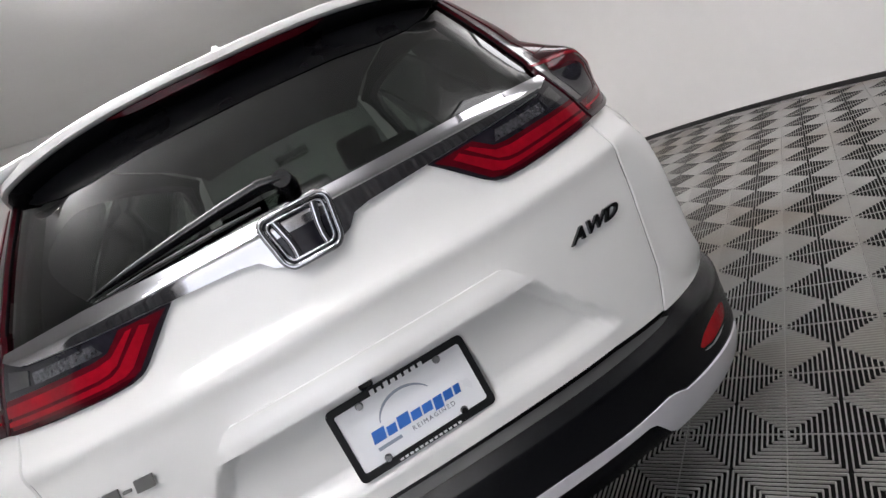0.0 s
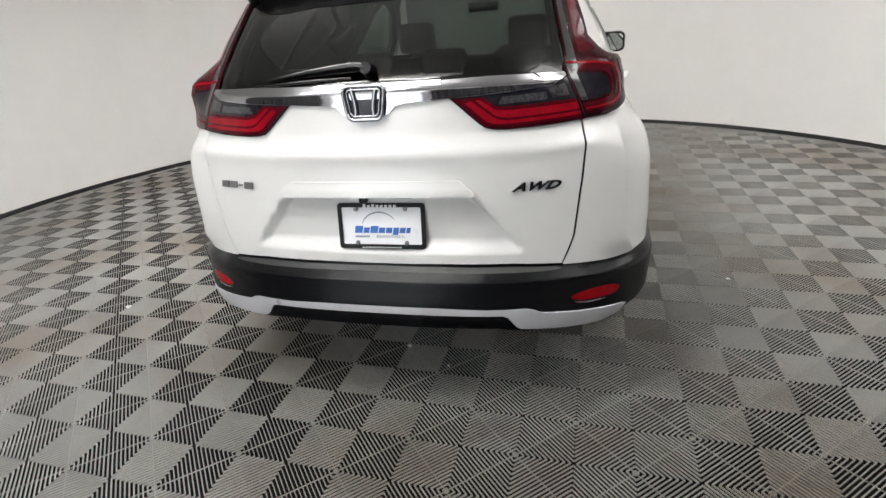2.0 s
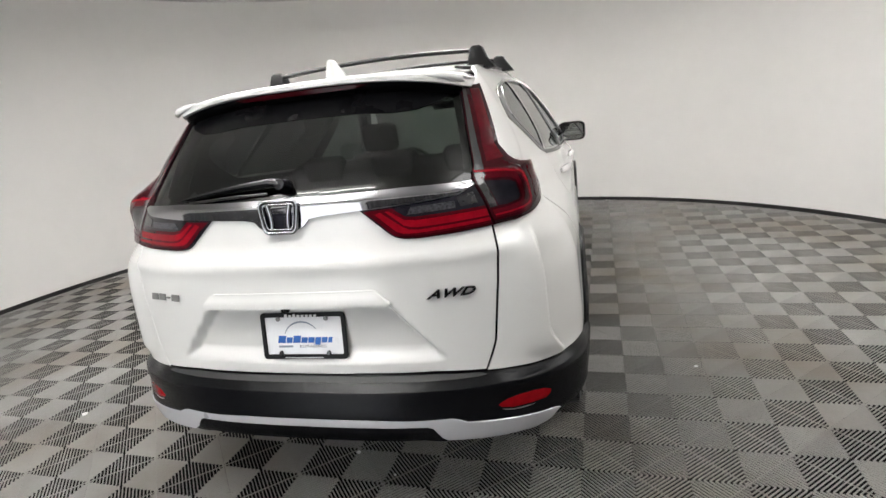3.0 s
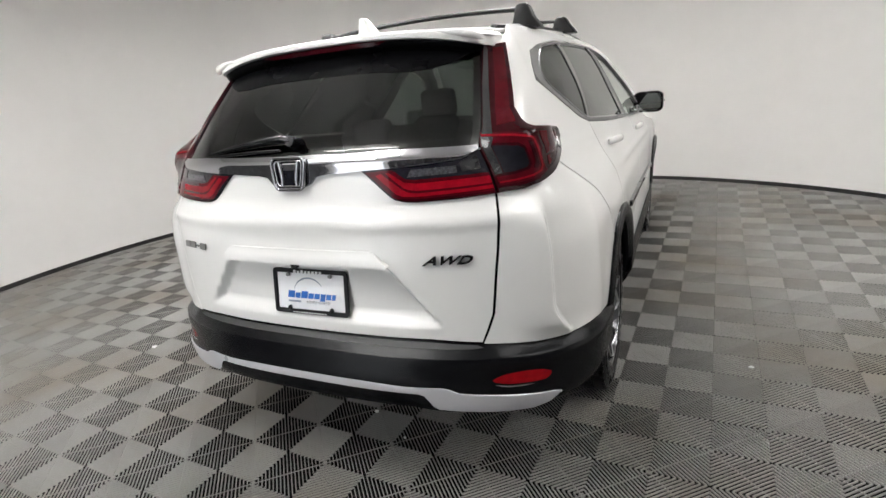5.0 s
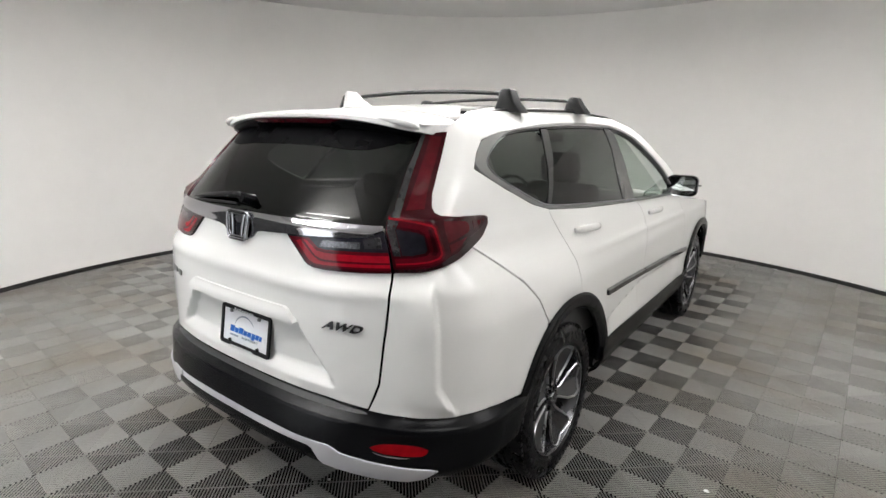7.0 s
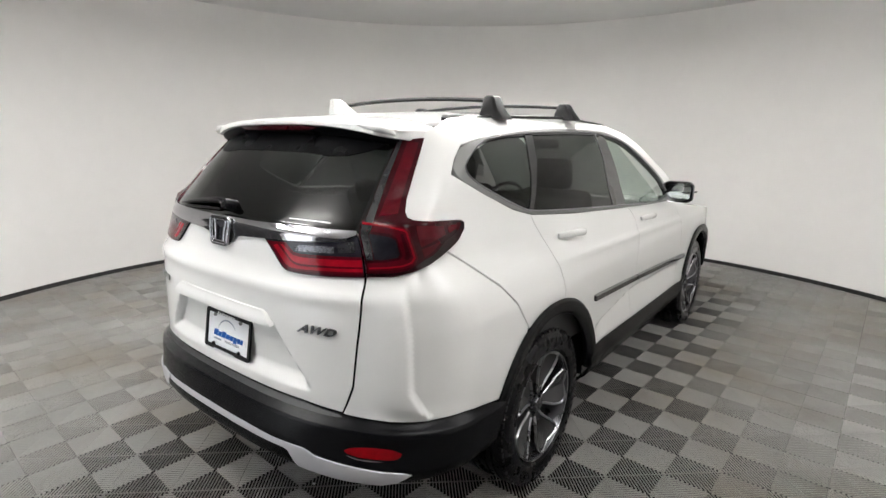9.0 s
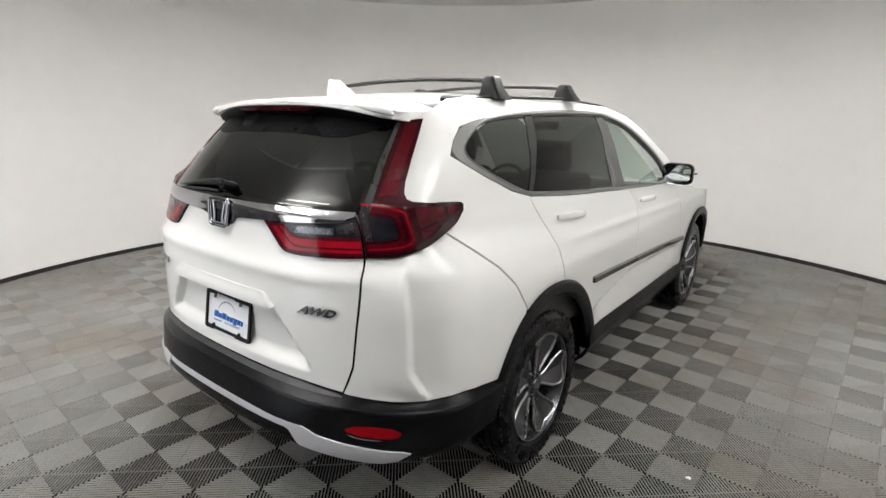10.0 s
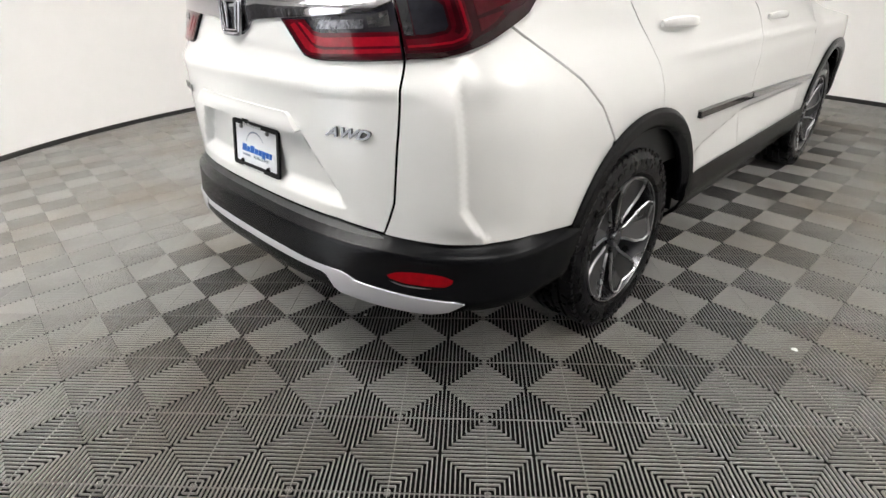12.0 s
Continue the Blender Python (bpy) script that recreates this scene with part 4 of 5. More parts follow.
def loft(name, rows, mat, parent, label="", angle=40):
    """A skin through rows of points, all of one length, closed round each row."""
    n, m = len(rows), len(rows[0])
    verts = [p for r in rows for p in r]
    faces = [(i * m + j, i * m + (j + 1) % m, (i + 1) * m + (j + 1) % m, (i + 1) * m + j) for i in range(n - 1) for j in range(m)]
    faces += [tuple(range(m))[::-1], tuple((n - 1) * m + j for j in range(m))]
    return raw(name, verts, faces, mat, parent, label, angle)


rows = []
for x in np.linspace(-0.592, 0.592, 91):
    yt, zt, zl = min(0.57, spoiler_y(x)), spoiler_top(x), spoiler_low(x)
    zl = min(zl, zt - 0.016)
    ya = 0.62
    zr = float(roof_z(x, 0.60)) - 0.004 - 0.022 * max(0.0, (abs(x) - 0.52) / 0.08) ** 2
    prof = [(ya, zr - 0.012), (ya, zr), (0.50, float(np.interp(0.5, [yt, 0.6], [zt, zr])) + 0.004), (0.40, float(np.interp(0.4, [yt, 0.6], [zt, zr])) + 0.003),
            (yt + 0.012, zt), (yt + 0.003, zt - 0.003), (yt, zt - 0.008), (yt + 0.002, zl + 0.003), (yt + 0.010, zl), (yt + 0.02, zl), (max(0.50, yt + 0.03), min(zr - 0.03, zl + 0.02))]
    rows.append([(x, y, z) for y, z in prof])
spoiler = loft("spoiler", rows, PAINT, car, angle=50)
for side in (1, -1):
    bm = bmesh.new()
    tube(bm, [(side * x, y, z) for x, y, z in ((0.44, 0.330, 1.597), (0.50, 0.340, 1.590), (0.55, 0.356, 1.580), (0.574, 0.374, 1.570), (0.582, 0.388, 1.564))],
         [0.006, 0.011, 0.013, 0.011, 0.005], 12, 0.9, up=Vector((0, 1, 0)))
    part("spoiler_end", bm, PAINT, spoiler, angle=60)
rows = []
for x in np.linspace(-0.566, 0.566, 41):
    yt, zl = spoiler_y(x), spoiler_low(x)
    rows.append([(x, yt + 0.016, zl - 0.002), (x, yt + 0.022, zl - 0.016), (x, yt + 0.05, zl - 0.034), (x, yt + 0.11, zl - 0.045), (x, 0.52, zl - 0.03), (x, 0.52, zl)])
loft("spoiler_underside", rows, BAND, spoiler, "black plastic spoiler underside")
rows = []
for x in np.linspace(-0.26, 0.26, 25):
    yt, zl = spoiler_y(x), spoiler_low(x)
    e = 1 - (abs(x) / 0.262) ** 8
    rows.append([(x, yt + 0.012, zl - 0.0025), (x, yt + 0.010, zl - 0.005), (x, yt + 0.013, zl - 0.005 - 0.014 * e), (x, yt + 0.03, zl - 0.006 - 0.014 * e), (x, yt + 0.03, zl - 0.0025)])
loft("brake_light", rows, RED_DARK, spoiler, "high red brake light strip")
panel("window_band", mirrored([(0.0, 1.495), (0.28, 1.492), (0.42, 1.482), (0.52, 1.484), (0.62, 1.502), (0.72, 1.532), (0.735, 1.545), (0.3, 1.60)]), BAND, car, lift=0.004, thick=0.004, res=0.025, label="black band at the top of the rear window")
panel("window_seal", [(0.642, 1.243), (0.650, 1.243), (0.668, 1.289), (0.707, 1.42), (0.744, 1.537), (0.736, 1.537), (0.699, 1.42), (0.660, 1.289)], GAP, car, lift=0.005, thick=0.006, res=0.03)
panel("window_seal", [(0.642, 1.243), (0.650, 1.243), (0.668, 1.289), (0.707, 1.42), (0.744, 1.537), (0.736, 1.537), (0.699, 1.42), (0.660, 1.289)], GAP, car, lift=0.005, thick=0.006, res=0.03, side=-1)


def rear_point(x, z, lift):
    s = np.interp(abs(x), np.abs(shell0(ST, np.full_like(ST, z))[0]), ST) * (1 if x >= 0 else -1)
    return Vector(shell(np.array([s]), np.array([z]), lift)[0][0])


bm = bmesh.new()
tube(bm, [rear_point(x, z, l) for x, z, l in ((0.010, 1.284, 0.030), (-0.03, 1.287, 0.034), (-0.10, 1.285, 0.030), (-0.20, 1.279, 0.024), (-0.30, 1.271, 0.018), (-0.40, 1.262, 0.012))], [0.018, 0.019, 0.017, 0.014, 0.011, 0.003], 12, 0.75)
wiper = part("wiper", bm, CLAD, car, "black rear wiper")
bm = bmesh.new()
tube(bm, [rear_point(x, z, l) for x, z, l in ((-0.05, 1.268, 0.008), (-0.15, 1.266, 0.009), (-0.28, 1.260, 0.009), (-0.39, 1.254, 0.008))], [0.005, 0.007, 0.007, 0.004], 8, 0.7)
part("wiper_blade", bm, RUBBER, wiper)
bm = bmesh.new()
bmesh.ops.create_cone(bm, cap_ends=True, segments=18, radius1=0.024, radius2=0.018, depth=0.05, matrix=Matrix.Translation(rear_point(0.012, 1.283, 0.02)) @ pose(0, 0, 0, 70))
part("wiper_cap", bm, CLAD, wiper)

# ---- roof, windscreen, bonnet, front ----


def roof_place(u, v):
    def at(u, v):
        return np.stack([u, v, roof_z(u, v)], -1)
    n = np.cross(at(u + 0.01, v) - at(u - 0.01, v), at(u, v + 0.01) - at(u, v - 0.01))
    return at(u, v), n / np.linalg.norm(n, axis=-1, keepdims=True)


SUN = rounded(0.40, 0.40, 0.05)
SUN = [(x, y + 1.45) for x, y in SUN]
roof = sheet("roof", [(-0.55, 0.605), (0.55, 0.605), (0.555, 1.6), (0.55, 2.3), (0.52, 2.62), (-0.52, 2.62), (-0.55, 2.3), (-0.555, 1.6)], roof_place, PAINT, car, [SUN], 0.012, 0.05)
sheet("sunroof", [(x * 0.985, 1.45 + (y - 1.45) * 0.985) for x, y in SUN], roof_place, GLOSS, roof, (), 0.008, 0.06, "black glass sunroof")
for side in (1, -1):
    # black ditch strip along the roof's edge
    sheet("roof_strip", [(side * x, y) for x, y in ((0.515, 0.735), (0.548, 0.760), (0.553, 1.3), (0.552, 1.9), (0.545, 2.45), (0.530, 2.45), (0.536, 1.9), (0.536, 1.3), (0.525, 0.95), (0.470, 0.800))],
          lambda u, v: (roof_place(u, v)[0] + np.array([0, 0, 0.012]), roof_place(u, v)[1]), RACK, roof, (), 0.014, 0.04, "black roof ditch strip")
sheet("headliner", [(-0.52, 0.66), (0.52, 0.66), (0.52, 2.55), (-0.52, 2.55)], lambda u, v: (roof_place(u, v)[0] - np.array([0, 0, 0.035]), -roof_place(u, v)[1]), HEADLINER, car, (), 0.01, 0.08)


def screen_place(u, v):
    def at(u, v):
        y, z = 3.42 - 0.80 * v, 1.06 + 0.575 * v - 0.03 * v * v + 0.03 * v
        w = 0.76 - 0.22 * v
        return np.stack([u * w, y - 0.16 * u * u, z - 0.02 * u * u], -1)
    n = np.cross(at(u + 0.01, v) - at(u - 0.01, v), at(u, v + 0.01) - at(u, v - 0.01))
    return at(u, v), n / np.linalg.norm(n, axis=-1, keepdims=True)


sheet("windscreen", [(-1, 0), (1, 0), (1, 1), (-1, 1)], screen_place, CLEAR, car, (), 0.0, 0.1, "clear green-tinted windscreen")


def hood_place(u, v):
    def at(u, v):
        w = 0.88 - 0.24 * np.clip((v - 3.6) / 1.0, 0, 1) ** 2
        return np.stack([u * w, v, 1.085 - 0.055 * (v - 3.3) - 0.07 * np.clip((v - 3.3) / 1.25, 0, 1) ** 3 - 0.05 * np.abs(u) ** 2.4], -1)
    n = np.cross(at(u + 0.01, v) - at(u - 0.01, v), at(u, v + 0.01) - at(u, v - 0.01))
    return at(u, v), n / np.linalg.norm(n, axis=-1, keepdims=True)


sheet("bonnet", [(-1, 3.28), (1, 3.28), (1, 4.53), (-1, 4.53)], hood_place, PAINT, car, (), 0.02, 0.07)


def nose_place(u, v):
    def at(u, v):
        return np.stack([u, 4.62 - 0.32 * (np.abs(u) / 0.72) ** 3 - 0.10 * ((v - 0.6) / 0.35) ** 2, v], -1)
    n = np.cross(at(u + 0.01, v) - at(u - 0.01, v), at(u, v + 0.01) - at(u, v - 0.01))
    return at(u, v), -n / np.linalg.norm(n, axis=-1, keepdims=True)


sheet("front_bumper", [(-0.72, 0.30), (0.72, 0.30), (0.72, 0.90), (0.4, 0.955), (-0.4, 0.955), (-0.72, 0.90)], nose_place, PAINT, car, (), 0.02, 0.06)

# ---- cladding of the flanks ----
for side in (1, -1):
    for ya, a0, a1 in ((REAR_AXLE, 14, 176), (FRONT_AXLE, 20, 172)):
        def arch_place(u, v, ya=ya, side=side):
            def at(u, v):
                y, z = ya - v * np.cos(u * 2), ARCH_Z + v * np.sin(u * 2)
                lift = 0.010 + 0.012 * step(0.500, 0.486, v) - 0.02 * step(0.445, 0.425, v)
                return shell(side_s(y, z), z, lift)[0] * np.array([side, 1, 1])
            e = 0.004
            n = np.cross(at(u + e, v) - at(u - e, v), at(u, v + e) - at(u, v - e))
            n /= np.linalg.norm(n, axis=-1, keepdims=True)
            return at(u, v), n * np.where(n[..., :1] * side < 0, -1, 1)
        sheet("wheel_arch_trim", [(radians(a0) / 2, 0.425), (radians(a1) / 2, 0.425), (radians(a1) / 2, 0.498), (radians(a0) / 2, 0.498)], arch_place, CLAD, car, (), 0.03, 0.016, "black plastic wheel arch trim")
        bm = bmesh.new()
        n = 28
        for xs, rr in (((0.58, 0.90), 0.455),):
            rings = [[bm.verts.new((side * x, ya - rr * math.cos(radians(-4 + 188 * k / n)), ARCH_Z + rr * math.sin(radians(-4 + 188 * k / n)))) for x in xs] for k in range(n + 1)]
            for r0, r1 in zip(rings, rings[1:]):
                bm.faces.new((r0[0], r0[1], r1[1], r1[0]))
            bm.faces.new([r[0] for r in rings])
        part("wheel_arch_liner", bm, UNDER, car)
    panel("sill_trim", yz((1.43, 0.515), (2.3, 0.505), (3.18, 0.497), (3.20, 0.30), (2.3, 0.262), (1.48, 0.262), (1.455, 0.36)), CLAD, car, lift=lambda s, z: 0.016 + 0.014 * bell(z, 0.43, 0.04) - 0.05 * step(0.36, 0.27, z), thick=0.012, res=0.03, side=side, label="black plastic sill trim")
    bm = bmesh.new()
    box(bm, side * 0.885 - 0.03, side * 0.885 + 0.03, 3.155, 3.20, 0.40, 0.545, 0.012)
    part("mud_guard", bm, CLAD, car)
    for y0, y1 in ((1.445, 2.070), (2.090, 3.185)):
        def zc(y):
            return 0.772 - 0.034 * (y - 1.445) - 0.008 * (y - 1.445) ** 2
        st = panel("door_moulding", yz((y0, zc(y0) - 0.013), ((y0 + y1) / 2, zc((y0 + y1) / 2) - 0.013), (y1, zc(y1) - 0.012), (y1, zc(y1) + 0.012), ((y0 + y1) / 2, zc((y0 + y1) / 2) + 0.013), (y0, zc(y0) + 0.013)), GLOSS, car, lift=0.014, thick=0.02, res=0.03, side=side, label="black door moulding with a bright line")
        panel("bright_line", yz((y0, zc(y0) + 0.0125), ((y0 + y1) / 2, zc((y0 + y1) / 2) + 0.0125), (y1, zc(y1) + 0.0115), (y1, zc(y1) + 0.0175), ((y0 + y1) / 2, zc((y0 + y1) / 2) + 0.0185), (y0, zc(y0) + 0.0185)), SATIN, st, lift=0.015, thick=0.02, res=0.03, side=side)
    for y0, y1, z0, z1 in ((1.135, 1.385, 1.124, 1.112), (2.20, 2.45, 1.082, 1.074)):
        pts = []
        for k in range(9):
            t = k / 8
            y, z = y0 + (y1 - y0) * t, z0 + (z1 - z0) * t
            p = shell(np.array([side_s(y, z)]), np.array([z]), 0.012 + 0.026 * math.sin(math.pi * t) ** 0.5)[0][0]
            pts.append(Vector((p[0] * side, p[1], p[2])))
        bm = bmesh.new()
        tube(bm, pts, [0.012, 0.016, 0.017, 0.017, 0.017, 0.017, 0.017, 0.016, 0.012], 10, 0.6, up=Vector((1, 0, 0)))
        part("door_handle", bm, PAINT, car)
        ym = (y0 + y1) / 2
        panel("handle_recess", [(float(side_s(ym + 0.075 * math.cos(a), z0)), z0 - 0.006 + 0.022 * math.sin(a)) for a in np.linspace(0, math.tau, 20, endpoint=False)], PAINT, car, lift=lambda s, z: 0.002, thick=0.004, res=0.02, side=side)

# ---- wheels ----


def build_wheel():
    bm = bmesh.new()
    W, R, RI = 0.1175, 0.362, 0.254
    prof = [(RI, -W * 0.86), (RI + 0.012, -W * 0.95), (0.30, -W * 1.03), (0.335, -W * 0.99), (0.352, -W * 0.90), (R - 0.002, -W * 0.80)]
    for g in (-0.5, -0.17, 0.17, 0.5):
        prof += [(R, W * (g - 0.05)), (R - 0.008, W * (g - 0.04)), (R - 0.008, W * (g + 0.04)), (R, W * (g + 0.05))]
    prof += [(R - 0.002, W * 0.80), (0.352, W * 0.90), (0.335, W * 0.99), (0.318, W * 1.02), (0.300, W * 1.03), (0.285, W * 1.025), (0.270, W * 1.01), (RI + 0.012, W * 0.95), (RI, W * 0.86)]
    revolve(bm, prof, 96)
    for k in range(64):
        m = pose(0, 0, 0, 360 * k / 64)
        for sx in (1, -1):
            box(bm, sx * W * 0.80 - 0.016, sx * W * 0.80 + 0.016, -0.0115, 0.0115, R - 0.020, R + 0.001 - 0.004, 0.0, m)
    for k in range(48):
        box(bm, W * 1.02, W * 1.03 + 0.0015, -0.010, 0.010, 0.306, 0.324, 0.0, pose(0, 0, 0, 360 * k / 48))
    tyre = part("wheel", bm, RUBBER, None, "black tyre on a grey alloy rim")
    bm = bmesh.new()
    revolve(bm, [(0.255, W * 0.90), (0.2525, W * 0.96), (0.248, W * 0.96), (0.243, W * 0.88), (0.235, W * 0.5), (0.222, -W * 0.2), (0.232, -W * 0.85), (0.255, -W * 0.88)], 80)
    rim = part("rim", bm, RIM_DARK, tyre, "dark grey alloy rim")
    bm = bmesh.new()
    revolve(bm, [(0.2545, W * 0.905), (0.2530, W * 0.975), (0.2490, W * 0.975), (0.2475, W * 0.93)], 80)
    part("rim_edge", bm, RIM_CUT, rim)

    def petal(k, t, half):
        """A point on a spoke: along t from hub to rim, between its two edges."""
        r = 0.040 + 0.206 * t
        wide = np.interp(t, [0, 0.22, 0.60, 0.84, 1.0], [0.016, 0.029, 0.073, 0.088, 0.072])
        a = radians(72 * k + 18) + 0.10 * t
        x = W * (0.58 + 0.32 * t ** 1.4) - 0.030 * (1 - abs(half)) * min(1.0, 1.6 * t) * (1 - 0.5 * t)
        p = Vector((x, r * math.cos(a) - wide * half * math.sin(a), r * math.sin(a) + wide * half * math.cos(a)))
        reach = 0.246 / max(0.246, math.hypot(p.y, p.z))
        return Vector((x, p.y * reach, p.z * reach))
    ts, hs = (0, 0.11, 0.22, 0.41, 0.60, 0.72, 0.84, 0.92, 1.0), (-1, -0.5, 0, 0.5, 1)
    for k in range(5):
        bm = bmesh.new()
        top = [[bm.verts.new(petal(k, t, h)) for h in hs] for t in ts]
        low = [[bm.verts.new(petal(k, t, h) - Vector((0.035, 0, 0))) for h in hs] for t in ts]
        for i in range(len(ts) - 1):
            for j in range(4):
                bm.faces.new((top[i][j], top[i + 1][j], top[i + 1][j + 1], top[i][j + 1]))
            bm.faces.new((top[i][0], low[i][0], low[i + 1][0], top[i + 1][0]))
            bm.faces.new((top[i][4], top[i + 1][4], low[i + 1][4], low[i][4]))
        bmesh.ops.recalc_face_normals(bm, faces=bm.faces)
        part("spoke", bm, RIM_FACE, rim, angle=14)
        edge = [petal(k, t, -1) for t in ts[1:]] + [petal(k, 1, h) for h in hs[1:]] + [petal(k, t, 1) for t in ts[::-1][1:-1]]
        bm = bmesh.new()
        tube(bm, [p + Vector((0.002, 0, 0)) for p in edge], 0.0062, 6, 1.0, up=Vector((1, 0, 0)))
        part("machined_edge", bm, RIM_CUT, rim)
    bm = bmesh.new()
    revolve(bm, [(0.0005, W * 0.75), (0.030, W * 0.75), (0.034, W * 0.70), (0.034, W * 0.55), (0.062, W * 0.55), (0.064, W * 0.3)], 32)
    part("centre_cap", bm, RIM_DARK, rim)
    for k in range(5):
        bm = bmesh.new()
        a = radians(72 * k + 54)
        bmesh.ops.create_cone(bm, cap_ends=True, segments=6, radius1=0.010, radius2=0.009, depth=0.02, matrix=pose(W * 0.60, 0.048 * math.cos(a), 0.048 * math.sin(a), 0, 90))
        part("wheel_nut", bm, CHROME, rim)
    bm = bmesh.new()
    revolve(bm, [(0.06, 0.01), (0.155, 0.01), (0.155, -0.012), (0.06, -0.012)], 48)
    part("brake_disc", bm, GREY_METAL, tyre)
    return tyre


wheel = build_wheel()
wheel.parent = car
SPOTS = [(0.803, REAR_AXLE, 0), (0.803, FRONT_AXLE, 0), (-0.803, REAR_AXLE, 180), (-0.803, FRONT_AXLE, 180)]
for k, (x, y, a) in enumerate(SPOTS):
    m = pose(x, y, AXLE_Z) @ pose(0, 0, 0, 0, 0, a) @ pose(0, 0, 0, 52 + 29 * k)
    if k:
        copy_thing(wheel, m)
    else:
        wheel.matrix_basis = m
bm = bmesh.new()
box(bm, -0.60, 0.60, 0.50, 4.45, 0.30, 0.55, 0.05)
box(bm, -0.60, 0.60, 0.24, 0.60, 0.46, 0.58, 0.03)
box(bm, -0.80, 0.80, 1.455, 3.16, 0.275, 0.48, 0.03)
part("underbody", bm, UNDER, car)
bm = bmesh.new()
tube(bm, [(0.62, REAR_AXLE, AXLE_Z), (-0.62, REAR_AXLE, AXLE_Z)], 0.04, 10)
part("axle", bm, UNDER, car)

# ---- mirrors, roof bars, aerial ----
MX, MZ = 0.940, 1.200
for side in (1, -1):
    rows = []
    for t in np.linspace(0, 1, 9):
        h, w = 0.070 * math.sin(math.pi * (0.5 + 0.42 * t)) ** 0.6, 0.098 * math.sin(math.pi * (0.5 + 0.42 * t)) ** 0.6
        rows.append([Vector((side * (MX + w * c * 1.0), 2.86 + 0.13 * t, MZ + h * z)) for c, z in [(x / 1.0, y) for x, y in rounded(1.0, 1.0, 0.5)]])
    body = loft("side_mirror", rows, PAINT, car, "white door mirror in a black surround", 60)
    rows = []
    for y, k in ((2.868, 1.02), (2.852, 1.03), (2.842, 0.99), (2.850, 0.86), (2.856, 0.84)):
        rows.append([Vector((side * (MX + 0.100 * k * x), y, MZ + 0.072 * k * z)) for x, z in rounded(1.0, 1.0, 0.5)])
    loft("mirror_surround", rows, GLOSS, body, "", 60)
    plaque("mirror_glass", [(x * 0.086, z * 0.060) for x, z in rounded(1.0, 1.0, 0.5)], [], MIRROR, body, pose(side * MX, 2.8475, MZ, -7, 0, -side * 9), 0.003, "silvered mirror glass")
    bm = bmesh.new()
    tube(bm, [(side * 0.80, 2.90, 1.140), (side * 0.84, 2.91, 1.143), (side * 0.88, 2.92, 1.155)], [0.035, 0.028, 0.03], 10, 0.7)
    part("mirror_foot", bm, GLOSS, body)
    bm = bmesh.new()
    tube(bm, [(side * (MX + 0.092), 2.90, MZ), (side * (MX + 0.100), 2.93, MZ), (side * (MX + 0.096), 2.97, MZ)], [0.006, 0.009, 0.006], 8, 0.7)
    part("mirror_indicator", bm, LENS_CLEAR, body)

for yb, xf in ((1.11, 0.515), (1.84, 0.530)):
    bm = bmesh.new()
    pts = [Vector((x, yb, 1.722 + 0.022 * (1 - (x / xf) ** 2))) for x in np.linspace(-xf, xf, 17)]
    tube(bm, pts, 0.018, 10, 0.55)
    bar = part("roof_bar", bm, RACK, car, "satin black roof crossbar")
    for side in (1, -1):
        bm = bmesh.new()
        zb = float(roof_z(0.55, yb)) - 0.004
        rows = []
        for z, x0, x1, y0, y1 in ((zb, xf - 0.045, xf + 0.085, -0.052, 0.060), (zb + 0.012, xf - 0.045, xf + 0.080, -0.050, 0.058), (zb + 0.05, xf - 0.035, xf + 0.050, -0.042, 0.046), (1.735, xf - 0.025, xf + 0.032, -0.036, 0.038), (1.744, xf - 0.015, xf + 0.022, -0.028, 0.030)):
            cx, cy = (x0 + x1) / 2, (y0 + y1) / 2
            rows.append([Vector((side * (cx + (x1 - x0) / 2 * u), yb + cy + (y1 - y0) / 2 * v, z)) for u, v in rounded(1, 1, 0.3, 3)])
        bm.free()
        loft("bar_foot", rows, RACK, bar, "", 50)

rows = []
for t in np.linspace(0, 1, 14):
    z0 = float(roof_z(0, 0.7)) - 0.008
    h = 0.078 * (1 - t) ** 1.0
    yb0, yb1 = 0.588 + 0.006 * t, 0.772 - 0.118 * t
    w = 0.028 * (1 - t) ** 0.7 + 0.006
    z = z0 + 0.070 * t
    rows.append([Vector((w * u, (yb0 + yb1) / 2 + (yb1 - yb0) / 2 * v, z)) for u, v in ((0.45, -1), (1, -0.7), (1, 0.0), (0.6, 0.6), (0.0, 1), (-0.6, 0.6), (-1, 0.0), (-1, -0.7), (-0.45, -1))])
loft("aerial_fin", rows, PAINT, car, "white shark fin aerial", 60)

# ---- cabin ----


def cushion(name, x, y, z, w, d, h, tilt, parent, mat=SEAT, bevel=0.05):
    bm = bmesh.new()
    box(bm, -w / 2, w / 2, -d / 2, d / 2, -h / 2, h / 2, bevel, pose(x, y, z, tilt))
    return part(name, bm, mat, parent)


